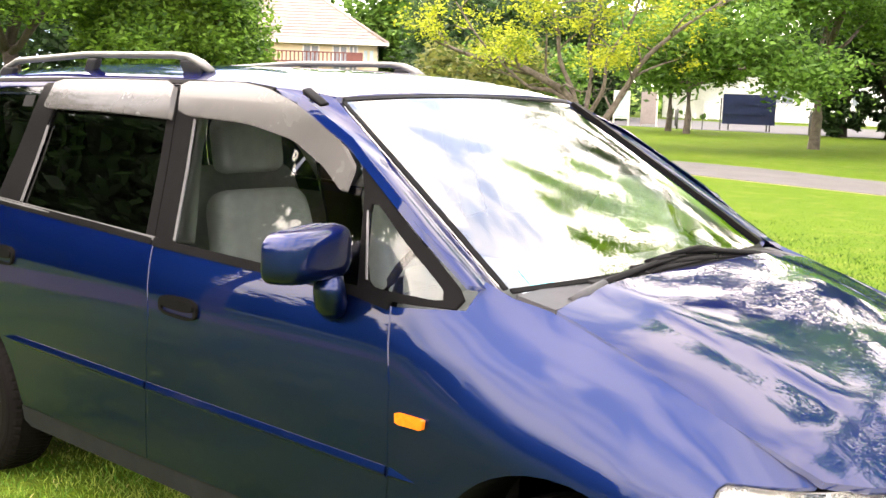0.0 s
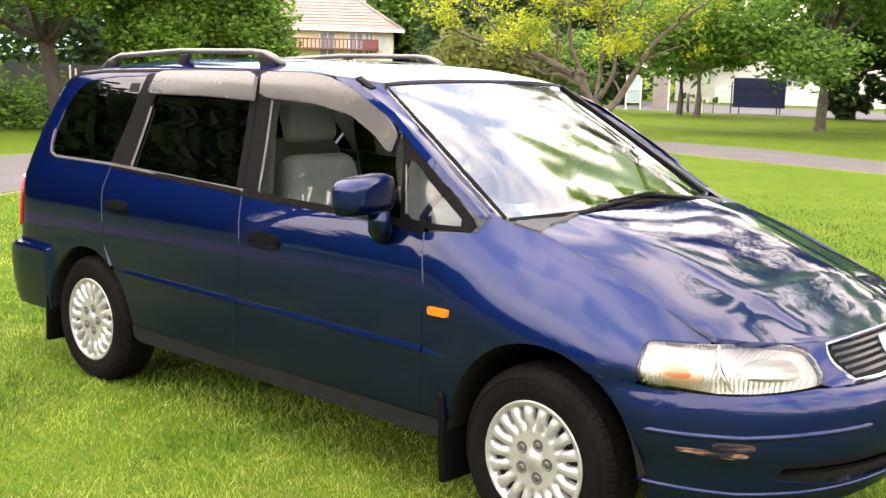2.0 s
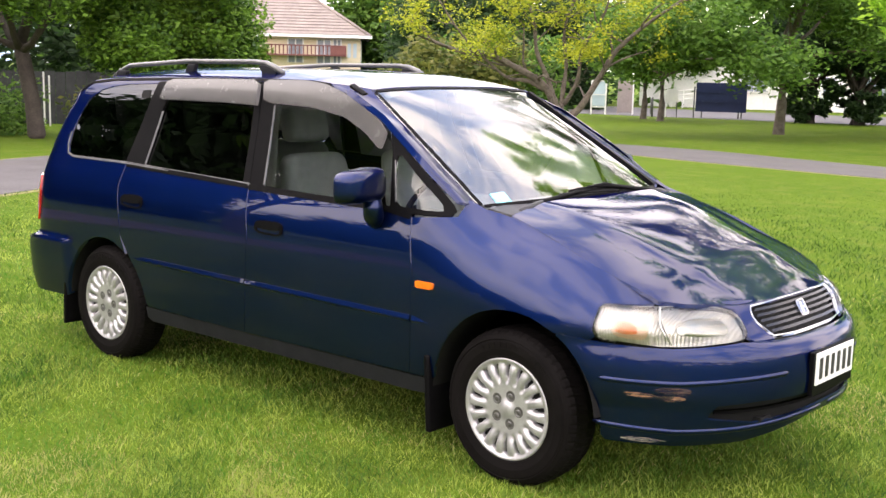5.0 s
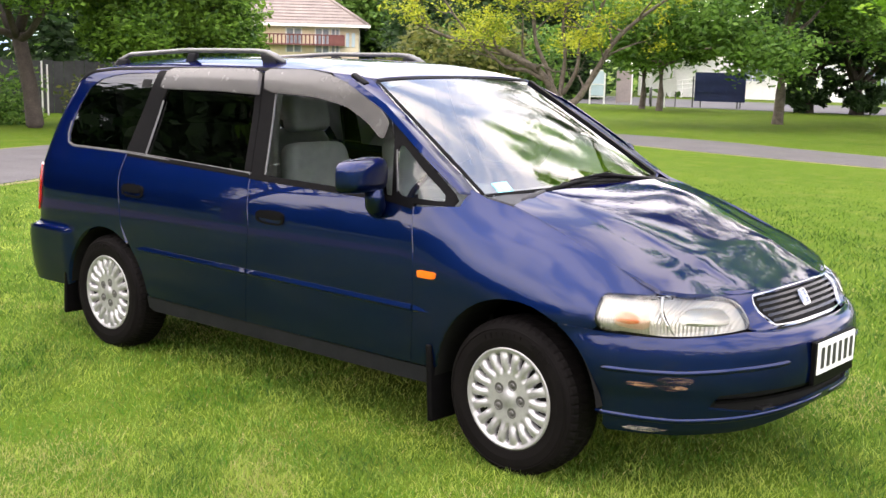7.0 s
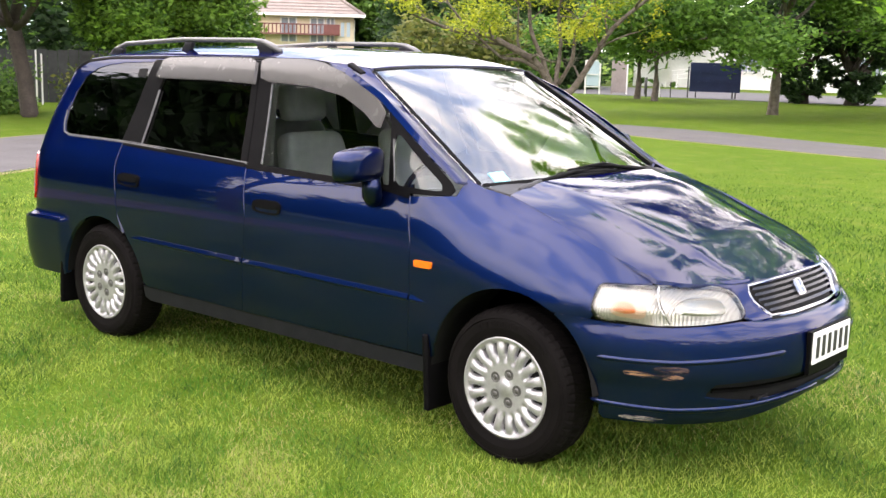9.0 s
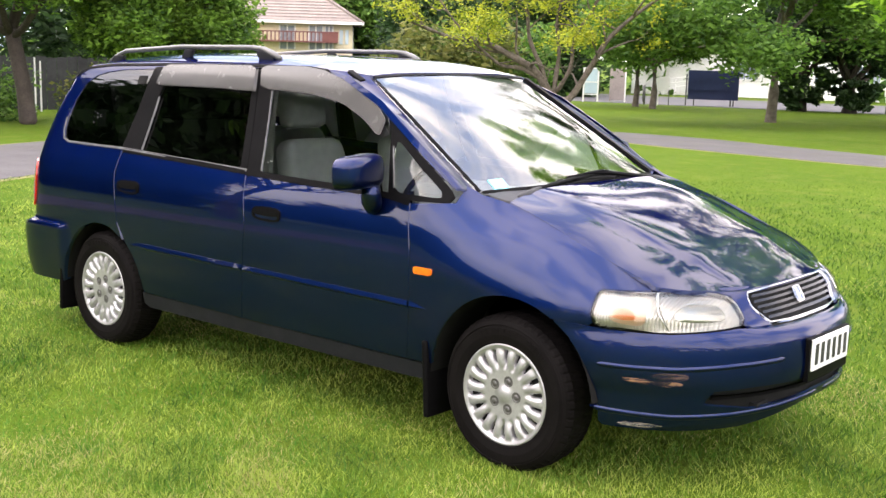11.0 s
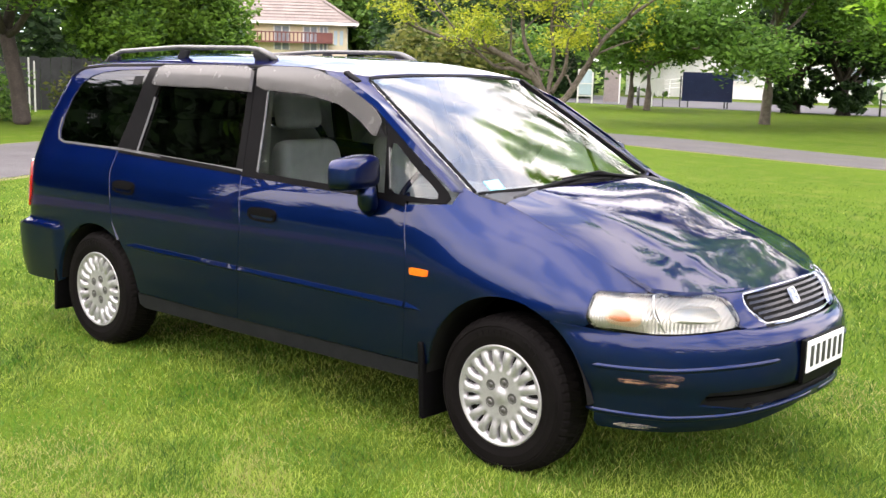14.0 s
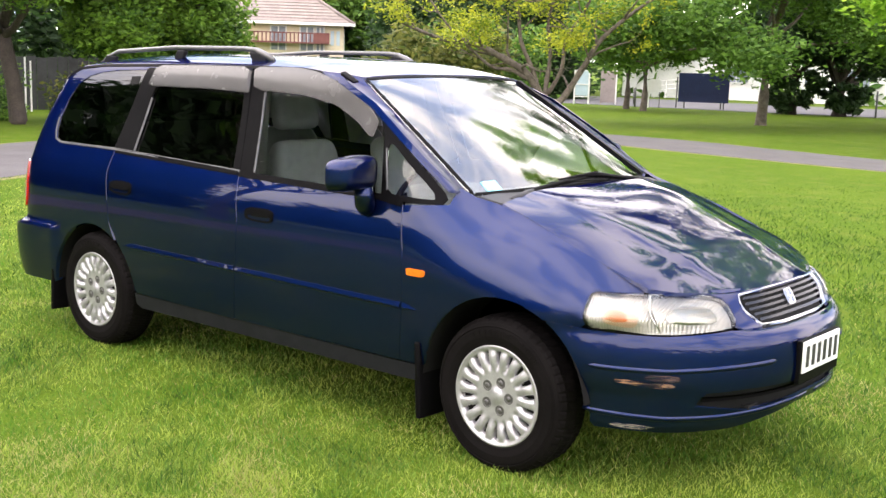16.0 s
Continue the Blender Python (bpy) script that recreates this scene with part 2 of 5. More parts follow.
def thing(name, label, category, at=(0, 0, 0), group=""):
    ob = new(name)
    ob.empty_display_size = .2
    ob.location = at
    return tagged(ob, label, category, group)


def box(bm, lo, hi, bevel=0.0, m=None, seg=2):
    made = bmesh.ops.create_cube(bm, size=1)["verts"]
    c = [(a + b) / 2 for a, b in zip(lo, hi)]
    s = [b - a for a, b in zip(lo, hi)]
    bmesh.ops.transform(bm, matrix=Matrix.LocRotScale(c, None, s), verts=made)
    if bevel:
        edges = list({e for v in made for e in v.link_edges})
        r = bmesh.ops.bevel(bm, geom=edges, offset=bevel, segments=seg, affect="EDGES", profile=.6)
        made = r["verts"]
    if m:
        bmesh.ops.transform(bm, matrix=m, verts=[v for v in made if v.is_valid])
    return bm


def boxed(name, lo, hi, material, parent=None, label="", bevel=0.0, m=None):
    return part(name, box(bmesh.new(), lo, hi, bevel, m), material, parent, label, smooth=False)


def tube(bm, pts, radii, sides=8):
    """A tapered tube along points, closed at its ends."""
    rings = []
    pts = [Vector(p) for p in pts]
    for i, p in enumerate(pts):
        d = (pts[min(i + 1, len(pts) - 1)] - pts[max(i - 1, 0)]).normalized()
        q = d.to_track_quat("Z", "Y").to_matrix()
        rings.append([bm.verts.new(p + q @ Vector((math.cos(a) * radii[i], math.sin(a) * radii[i], 0)))
                      for a in (2 * math.pi * k / sides for k in range(sides))])
    for a, b in zip(rings, rings[1:]):
        for k in range(sides):
            bm.faces.new((a[k], a[(k + 1) % sides], b[(k + 1) % sides], b[k]))
    bm.faces.new(rings[0][::-1])
    bm.faces.new(rings[-1])
    return bm


def lathe(bm, profile, segs=64, bump=None):
    """Turns (radius, depth) round the y axis; bump(ring, seg) shifts the radius."""
    rings = []
    for i, (r, d) in enumerate(profile):
        ring = []
        for k in range(segs):
            a = 2 * math.pi * k / segs
            rr = r + (bump(i, k) if bump else 0)
            ring.append(bm.verts.new((rr * math.cos(a), d, rr * math.sin(a))))
        rings.append(ring)
    for a, b in zip(rings, rings[1:]):
        for k in range(segs):
            bm.faces.new((a[k], b[k], b[(k + 1) % segs], a[(k + 1) % segs]))
    return rings


def rounded(poly, times=2, cut=.22):
    for _ in range(times):
        out = []
        for a, b in zip(poly, poly[1:] + poly[:1]):
            out += [(a[0] + (b[0] - a[0]) * cut, a[1] + (b[1] - a[1]) * cut), (b[0] + (a[0] - b[0]) * cut, b[1] + (a[1] - b[1]) * cut)]
        poly = out
    return poly


def inside(p, poly):
    x, y = p
    hit = False
    for (x0, y0), (x1, y1) in zip(poly, poly[1:] + poly[:1]):
        if (y0 > y) != (y1 > y) and x < (x1 - x0) * (y - y0) / (y1 - y0) + x0:
            hit = not hit
    return hit


from mathutils.geometry import delaunay_2d_cdt


def patch(outline, where, step=.05, off=0.0, thick=.014, holes=()):
    """A sheet on the surface where(u, v), cut to an outline, with its edges turned in. Gives vertices, faces and normals."""
    loops = []
    for poly in (outline, *holes):
        loop = []
        for a, b in zip(poly, poly[1:] + poly[:1]):
            n = max(1, math.ceil(math.dist(a, b) / step))
            loop += [(a[0] + (b[0] - a[0]) * k / n, a[1] + (b[1] - a[1]) * k / n) for k in range(n)]
        loops.append(loop)
    flat, edges = [], []
    for loop in loops:
        s = len(flat)
        flat += loop
        edges += [(s + k, s + (k + 1) % len(loop)) for k in range(len(loop))]
    u0, u1 = min(p[0] for p in outline), max(p[0] for p in outline)
    v0, v1 = min(p[1] for p in outline), max(p[1] for p in outline)
    rim = np.array(flat)
    nv = max(1, int((v1 - v0) / step))
    for j in range(nv + 1):
        for i in range(int((u1 - u0) / step) + 1):
            p = (u0 + (i + .5 * (j % 2)) * step, v0 + (v1 - v0) * j / nv)
            if np.min(np.hypot(rim[:, 0] - p[0], rim[:, 1] - p[1])) > .45 * step and inside(p, outline) and not any(inside(p, h) for h in holes):
                flat.append(p)
    vs, _, fs, *_ = delaunay_2d_cdt([Vector(p) for p in flat], edges, [], 0, 1e-6)
    keep = []
    for f in fs:
        c = (sum(vs[i][0] for i in f) / 3, sum(vs[i][1] for i in f) / 3)
        if inside(c, outline) and not any(inside(c, h) for h in holes):
            keep.append(tuple(f))
    verts, normals = [], []
    for v in vs:
        u, w = v
        p = Vector(where(u, w))
        du = Vector(where(u + .004, w)) - Vector(where(u - .004, w))
        dv = Vector(where(u, w + .004)) - Vector(where(u, w - .004))
        n = du.cross(dv).normalized()
        verts.append(p + n * off)
        normals.append(n)
    used = {}
    for f in keep:
        for a, b in zip(f, f[1:] + f[:1]):
            used[(a, b)] = used.get((a, b), 0) + 1
    rim_edges = [(a, b) for a, b in used if (b, a) not in used]
    low = {}
    faces = list(keep)
    if thick:
        for a, b in rim_edges:
            for k in (a, b):
                if k not in low:
                    low[k] = len(verts)
                    verts.append(verts[k] - normals[k] * thick)
                    normals.append(normals[k])
            faces.append((b, a, low[a], low[b]))
    return verts, faces, normals


def panel(name, outline, where, material, parent, label="", step=.05, off=0.0, thick=.014, holes=(), both=False):
    """A sheet as a part; with both, its mirrored twin on the car's other side too. Gives the parts."""
    v, f, n = patch(outline, where, step, off, thick, holes)
    made = [raw(name, v, f, material, parent[0] if isinstance(parent, list) else parent, label, n)]
    if both:
        made.append(raw(name, [(p[0], -p[1], p[2]) for p in v], [q[::-1] for q in f], material,
                        parent[1] if isinstance(parent, list) else parent, label, [(p[0], -p[1], p[2]) for p in n]))
    return made


def bead(name, line, where, material, parent, radius=.008, both=True, label="", sink=.3):
    """A rounded rib that follows a line on a surface."""
    pts = []
    for a, b in zip(line, line[1:]):
        n = max(1, math.ceil(math.dist(a, b) / .05))
        pts += [(a[0] + (b[0] - a[0]) * k / n, a[1] + (b[1] - a[1]) * k / n) for k in range(n)]
    pts.append(line[-1])
    at = []
    for u, w in pts:
        du = Vector(where(u + .004, w)) - Vector(where(u - .004, w))
        dv = Vector(where(u, w + .004)) - Vector(where(u, w - .004))
        at.append(Vector(where(u, w)) - du.cross(dv).normalized() * radius * sink)
    for s in ((1, -1) if both else (1,)):
        part(name, tube(bmesh.new(), [(q.x, q.y * s, q.z) for q in at], [radius * .3] + [radius] * (len(at) - 2) + [radius * .3], 10), material,
             parent[(1 - s) // 2] if isinstance(parent, list) else parent, label)


def strip(name, line, where, material, parent, width=.02, height=.006, both=True, label=""):
    """A raised strip that follows a line on a surface."""
    out, back = [], []
    for i, p in enumerate(line):
        a, b = line[max(i - 1, 0)], line[min(i + 1, len(line) - 1)]
        d = (b[0] - a[0], b[1] - a[1])
        l = math.hypot(*d)
        n = (-d[1] / l * width / 2, d[0] / l * width / 2)
        out.append((p[0] - n[0], p[1] - n[1]))
        back.append((p[0] + n[0], p[1] + n[1]))
    return panel(name, out + back[::-1], where, material, parent, label, step=.08, off=height, thick=height + .004, both=both)


def ridge(name, line, where, material, parent, up=.022, down=.014, height=.0064, taper=(0, 0)):
    """A sharp raised moulding along a line: one facet leans up, one down; taper gives the lengths of its thin ends."""
    length = line[-1][0] - line[0][0]
    n = max(2, math.ceil(length / .04))
    for s in (1, -1):
        v, f = [], []
        for k in range(n + 1):
            u = line[0][0] + length * k / n
            w = line[0][1] + (line[-1][1] - line[0][1]) * k / n
            d = min(1, (u - line[0][0] + .002) / taper[0] if taper[0] else 1, (line[-1][0] - u + .002) / taper[1] if taper[1] else 1)
            for dz, out in ((up, -.003), (up * .92, .0012), (.002, height), (-.003, height), (-down, -.003)):
                p = where(u, w + dz * d)
                v.append((p[0], (p[1] - out * d) * s, p[2]))
        for k in range(n):
            for i in range(4):
                q = (k * 5 + i, k * 5 + i + 1, k * 5 + i + 6, k * 5 + i + 5)
                f.append(q if s > 0 else q[::-1])
        f += [(4, 3, 2, 1, 0), tuple(n * 5 + i for i in range(5))]
        raw(name, v, f, material, parent[(1 - s) // 2] if isinstance(parent, list) else parent)


# ---- ground, path and road ----
def ground_z(x, y):
    r = math.hypot(x, y)
    a = min(max(r - 6, 0), 6)
    return -.010 * (a * a / 12 + max(min(r, 60) - 12, 0))


radii = [0, 2, 4, 6, 7, 8, 9, 10, 11, 12, 15, 18, 22, 26, 30, 35, 40, 46, 52, 60, 75, 100, 150, 300, 800, 3000]
gv, gf = [], []
for r in radii:
    for k in range(96):
        a = 2 * math.pi * k / 96
        gv.append((r * math.cos(a), r * math.sin(a), ground_z(r, 0)))
for i in range(len(radii) - 1):
    for k in range(96):
        gf.append((i * 96 + k, (i + 1) * 96 + k, (i + 1) * 96 + (k + 1) % 96, i * 96 + (k + 1) % 96))
ground = raw("ground", gv, gf, ground_mat)
ground.data.shade_smooth()
tagged(ground, "mown green lawn with dry straw patches", "lawn", kind="structure")


def smooth_line(pts, n=8):
    out = []
    for i in range(len(pts) - 1):
        p0, p1, p2, p3 = (Vector(pts[min(max(k, 0), len(pts) - 1)]) for k in (i - 1, i, i + 1, i + 2))
        for k in range(n):
            t = k / n
            out.append(.5 * (2 * p1 + (p2 - p0) * t + (2 * p0 - 5 * p1 + 4 * p2 - p3) * t * t + (3 * p1 - p0 - 3 * p2 + p3) * t ** 3))
    return out + [Vector(pts[-1])]


def ribbon(name, pts, widths, material, lift, label, category):
    line = smooth_line(pts)
    v, f = [], []
    for i, p in enumerate(line):
        d = (line[min(i + 1, len(line) - 1)] - line[max(i - 1, 0)]).normalized()
        n = Vector((-d.y, d.x))
        w = np.interp(i / (len(line) - 1), np.linspace(0, 1, len(widths)), widths)
        for k in range(5):
            q = p + n * w * (k / 4 - .5)
            v.append((q.x, q.y, ground_z(q.x, q.y) + lift))
        for k in range(2):
            q = p + n * w * ((.5, -.5)[k] * 1.004)
            v.append((q.x, q.y, ground_z(q.x, q.y) - .03))
    for i in range(len(line) - 1):
        a, b = i * 7, (i + 1) * 7
        for k in range(4):
            f.append((a + k, b + k, b + k + 1, a + k + 1))
        f += [(a + 4, b + 4, b + 5, a + 5), (a + 6, b + 6, b, a)]
    return tagged(raw(name, v, f, material), label, category, kind="structure")


PATH_LINE = [(-4, -16), (-7.5, -6), (-10.3, .5), (-12.1, 4.6), (-13.8, 9), (-14.7, 13.5), (-14.2, 18.6), (-10.2, 19.2), (-7.2, 18.35), (-4.7, 17.7), (-2.5, 17.3), (4, 16.6), (20, 16)]
ribbon("verge", PATH_LINE, [3.9, 3.9, 4.08, 3.98, 3.68, 3.28, 2.98, 2.88], VERGE, .005, "worn dry edge of the lawn beside the drive", "verge")
ribbon("pavement", PATH_LINE,
       [3.6, 3.6, 3.8, 3.7, 3.4, 3.0, 2.7, 2.6], ASPHALT, .012, "grey asphalt drive curving across the lawn", "path")
ribbon("road", [(-90, 56), (-55, 54.5), (-34, 55), (-24, 56), (-15, 58.5), (4, 64), (60, 83)], [15, 15.5, 16, 16], ROAD, .015, "pale grey asphalt street beyond the lawn", "road")

# ---- the minivan ----
def curve(*pts):
    """A smooth curve through (x, y) points, flat beyond its ends."""
    xs = [p[0] for p in pts]
    ys = [p[1] for p in pts]
    d = [(ys[i + 1] - ys[i]) / (xs[i + 1] - xs[i]) for i in range(len(xs) - 1)]
    m = [d[0]] + [0.0 if d[i - 1] * d[i] <= 0 else 2 * d[i - 1] * d[i] / (d[i - 1] + d[i]) for i in range(1, len(d))] + [d[-1]]

    def value(x):
        if x <= xs[0]:
            return ys[0] + m[0] * (x - xs[0])
        if x >= xs[-1]:
            return ys[-1] + m[-1] * (x - xs[-1])
        i = max(k for k in range(len(xs) - 1) if xs[k] <= x)
        h = xs[i + 1] - xs[i]
        t = (x - xs[i]) / h
        return (ys[i] * (1 + 2 * t) * (1 - t) ** 2 + h * m[i] * t * (1 - t) ** 2
                + ys[i + 1] * t * t * (3 - 2 * t) + h * m[i + 1] * t * t * (t - 1))
    return value


half_width = curve((.15, .825), (.30, .855), (.45, .873), (.60, .881), (.75, .885), (.90, .877), (1.0, .857),
                   (1.08, .829), (1.30, .748), (1.53, .666), (1.60, .62))
nose_x = curve((.22, 2.26), (.30, 2.328), (.45, 2.358), (.55, 2.356), (.61, 2.354), (.640, 2.344), (.666, 2.290),
               (.69, 2.262), (.74, 2.228), (.79, 2.200), (.86, 2.155))
tail_x = curve((.25, -2.33), (.40, -2.39), (.55, -2.395), (.615, -2.37), (.64, -2.255), (.85, -2.24), (1.0, -2.22),
               (1.15, -2.185), (1.31, -2.12), (1.5, -1.96), (1.6, -1.86))
bonnet_edge_z = curve((.90, 1.20), (1.10, 1.12), (1.285, 1.06), (1.42, 1.02), (1.557, .97), (1.69, .917), (1.82, .873),
                      (1.92, .835), (1.985, .805), (2.2, .72))
FRONT, REAR, TURN = 1.45, -1.85, .88
MID_FRONT = FRONT + TURN * math.pi / 2
MID_REAR = REAR - TURN * math.pi / 2


def skin(u, z):
    """A point of the body's skin: u runs along the side and round the corners, z is the height."""
    side = -1.0
    if u > MID_FRONT:
        u, side = 2 * MID_FRONT - u, 1.0
    elif u < MID_REAR:
        u, side = 2 * MID_REAR - u, 1.0
    w = half_width(z)
    c = 1.0
    if u > FRONT:
        a = (u - FRONT) / TURN
        s, c = math.sin(a), max(math.cos(a), 1e-6)
        n = 2.4 + .5 * min(max((z - .64) / .06, 0), 1)
        r = ((s / (nose_x(z) - FRONT)) ** n + (c / w) ** n) ** (-1 / n)
        r *= 1 + .06 * s * max(.55 - max(z, .33), 0)
        x, y = FRONT + r * s, r * c
    elif u < REAR:
        a = (REAR - u) / TURN
        s, c = math.sin(a), max(math.cos(a), 1e-6)
        r = ((s / (REAR - tail_x(z))) ** 5.0 + (c / w) ** 5.0) ** (-1 / 5.0)
        x, y = REAR - r * s, r * c
    else:
        x, y = u, w
    k = min(max((x - .80) / .60, 0), 1)
    k = k * k * (3 - 2 * k)
    foot = .72 - .08 * min(max((x - 1.15) / .35, 0), 1) * min(max((1.95 - x) / .20, 0), 1)
    t = min(max((z - foot) / max(bonnet_edge_z(min(x, 2.2)) - foot, .06), 0), 1.3)
    y -= .14 * k * t ** (2 - .25 * min(max((x - 1.5) / .4, 0), 1)) * c
    if u > 1.6:
        e = min((u - 1.6) / .25, 1)
        swell = .022 * max(1 - ((z - .53) / .125) ** 2, 0) * e * e * (3 - 2 * e)
        x, y = x + swell * (1 - c), y + swell * c
    elif u < -1.70:
        e = min((-1.70 - u) / .12, 1)
        swell = .020 * min(max((.645 - z) / .03, 0), 1) * e * e * (3 - 2 * e)
        x, y = x - swell * (1 - c), y + swell * c
    return x, side * y, z


van = thing("minivan", "dark blue metallic people carrier parked on grass", "car")


def arc(cx, cz, r, a0, a1, n=14):
    return [(cx + r * math.cos(radians(a0 + (a1 - a0) * k / n)), cz + r * math.sin(radians(a0 + (a1 - a0) * k / n))) for k in range(n + 1)]


# lower side panels
front_door = panel("front_door", [(-.207, 1.070), (-.167, .831), (-.181, .608), (-.208, .350), (.886, .360), (.905, .603), (.902, .833), (.868, 1.028), (.73, 1.047)],
                   skin, PAINT, van, "dark blue front door with a black visor over its window", both=True)
rear_door = panel("rear_door", [(-1.257, 1.102), (-1.280, .982), (-1.254, .832), (-1.237, .711)] + arc(-1.415, .31, .385, 47, 9, 7)
                  + [(-1.02, .352), (-.214, .350), (-.187, .608), (-.173, .831), (-.213, 1.070)],
                  skin, PAINT, van, "dark blue rear door with black tinted window", both=True)
panel("front_wing", [(.874, 1.027), (.908, .833), (.911, .603), (.892, .360)] + arc(1.43, .315, .404, 173, 60)
      + [(1.785, .661), (1.798, .672), (1.783, .70), (1.787, .779), (1.803, .796), (1.965, .799), (1.908, .831), (1.813, .874), (1.694, .921), (1.561, .974), (1.416, 1.02),
         (1.277, 1.062), (1.179, 1.083), (1.102, 1.114), (1.085, 1.045)],
      skin, PAINT, van, both=True, step=.04)
QWIN = [(-1.262, 1.108), (-1.172, 1.535), (-1.45, 1.524), (-1.60, 1.508), (-1.70, 1.485), (-1.79, 1.435), (-1.85, 1.345), (-1.88, 1.24), (-1.874, 1.17), (-1.852, 1.128), (-1.81, 1.109)]
panel("rear_quarter", [(-1.263, 1.102), (-1.286, .982), (-1.260, .832), (-1.243, .711)] + arc(-1.415, .31, .375, 55, 121.5, 10)
      + [(-2.14, .638), (-2.14, 1.0), (-2.10, 1.25), (-2.03, 1.40), (-1.90, 1.50), (-1.78, 1.535), (-1.1, 1.552), (-1.13, 1.54)],
      skin, PAINT, van, both=True, step=.045, holes=[QWIN])
panel("quarter_window", QWIN, skin, PRIVACY, van, "black tinted rear side glass", off=-.004, thick=.004, both=True)
panel("sill", [(-1.05, .345), (1.015, .352), (1.02, .285), (.9, .278), (-1.0, .268), (-1.045, .285)], skin, PLASTIC, van, "dark grey plastic sill", off=-.006, thick=.05, both=True)
wrap = 2 * MID_FRONT
right_top = [(1.650, .663), (1.787, .655), (1.829, .653), (2.075, .650), (2.342, .664), (2.40, .660), (2.5, .658), (2.8, .657)]
right_low = [(1.85, .275), (2.10, .271), (2.35, .283), (2.60, .325), (2.72, .343)]
INTAKE = [(2.205, .385), (2.212, .405), (2.24, .437), (2.40, .446), (2.66, .444), (wrap - 2.66, .444), (wrap - 2.40, .446), (wrap - 2.24, .437), (wrap - 2.212, .405), (wrap - 2.205, .385), (wrap - 2.394, .357), (wrap - 2.777, .374), (2.777, .374), (2.394, .357)]
bumper = panel("front_bumper", arc(1.43, .315, .404, -3, 58, 10) + right_top + [(wrap - u, z) for u, z in right_top[::-1]]
               + [(wrap - u, z) for u, z in arc(1.43, .315, .404, 58, -3, 10)] + [(wrap - u, z) for u, z in right_low] + right_low[::-1],
               skin, PAINT, van, "dark blue front bumper with a scuffed corner", step=.032, holes=[INTAKE])[0]
rear_top = [(-1.62, .632), (-1.9, .632), (-2.3, .632), (-2.7, .632)]
wrap_r = 2 * MID_REAR
panel("rear_bumper", arc(-1.415, .31, .375, 121, 180, 10) + [(-1.80, .30), (-2.2, .29), (-2.7, .29), (wrap_r + 2.7, .29), (wrap_r + 2.2, .29), (wrap_r + 1.80, .30)]
      + [(wrap_r - u, z) for u, z in arc(-1.415, .31, .375, 180, 121, 10)] + [(wrap_r - u, z) for u, z in rear_top] + rear_top[::-1],
      skin, PAINT, van, step=.03, thick=.045)
tail = panel("tailgate", [(-2.145, .64), (-2.145, 1.0), (-2.105, 1.25), (-2.035, 1.40), (-1.93, 1.49), (wrap_r + 1.93, 1.49), (wrap_r + 2.035, 1.40), (wrap_r + 2.105, 1.25), (wrap_r + 2.145, 1.0), (wrap_r + 2.145, .64)][::-1],
             skin, PAINT, van, "dark blue tailgate", step=.06)[0]
panel("rear_window", rounded([(-2.32, 1.08), (-2.25, 1.30), (-2.2, 1.42), (wrap_r + 2.2, 1.42), (wrap_r + 2.25, 1.30), (wrap_r + 2.32, 1.08)][::-1], 1), skin, PRIVACY, van, "black tinted rear glass", step=.06, off=.004, thick=.006)
panel("tail_lamp", rounded([(-2.07, .70), (-2.07, .99), (-2.30, .97), (-2.32, .70)][::-1], 2), skin, REDLENS, van, "red tail lamp", step=.04, off=.010, thick=.016, both=True)

# side strips
ridge("moulding", [(-1.13, .600), (-.192, .598)], skin, PAINT, rear_door, taper=(.10, 0))
ridge("moulding", [(-.183, .598), (.901, .597)], skin, PAINT, front_door)
ridge("moulding", [(.914, .597), (1.005, .597)], skin, PAINT, van, taper=(0, .09))
strip("waist_strip", [(-.21, 1.075), (-1.26, 1.105), (-1.80, 1.106)], skin, SATIN, van, .012, .005)
strip("label", [(-1.300, 1.474), (-1.225, 1.477)], skin, BLACK, van, .042, -.002, label="small dark label on the rear side glass")
strip("glass_trim", [(-1.80, 1.106), (-1.855, 1.122), (-1.885, 1.17), (-1.892, 1.24)], skin, SATIN, van, .010, .004)
strip("waist_strip", [(-1.25, 1.096), (-.216, 1.066)], skin, TRIM, rear_door, .022, .005)
strip("waist_strip", [(-.206, 1.064), (.73, 1.047), (.865, 1.030)], skin, TRIM, front_door, .026, .006)

# window frames and panes
panel("pillar_trim", [(-1.268, 1.110), (-1.095, 1.104), (-1.07, 1.40), (-1.055, 1.45), (-1.04, 1.548), (-1.165, 1.545), (-1.178, 1.535)], skin, TRIM, rear_door, off=.003, thick=.01, both=True)
panel("window", [(-1.095, 1.104), (-.262, 1.083), (-.335, 1.46), (-.345, 1.555), (-1.04, 1.543), (-1.055, 1.45), (-1.07, 1.40)], skin, PRIVACY, rear_door, "black tinted glass", off=-.010, thick=.004, both=True)
panel("pillar_trim", [(-.262, 1.080), (-.213, 1.078), (-.293, 1.46), (-.305, 1.556), (-.345, 1.556), (-.335, 1.46)], skin, TRIM, rear_door, off=.0, thick=.01, both=True)
panel("pillar_trim", [(-.207, 1.078), (-.107, 1.076), (-.183, 1.457), (-.20, 1.560), (-.297, 1.557), (-.286, 1.46)], skin, TRIM, front_door, off=.0, thick=.01, both=True)
strip("frame_edge", [(-.105, 1.08), (-.181, 1.455)], skin, SATIN, front_door, .005, .003)
strip("frame_edge", [(-1.09, 1.11), (-1.066, 1.39)], skin, SATIN, rear_door, .008, .003)
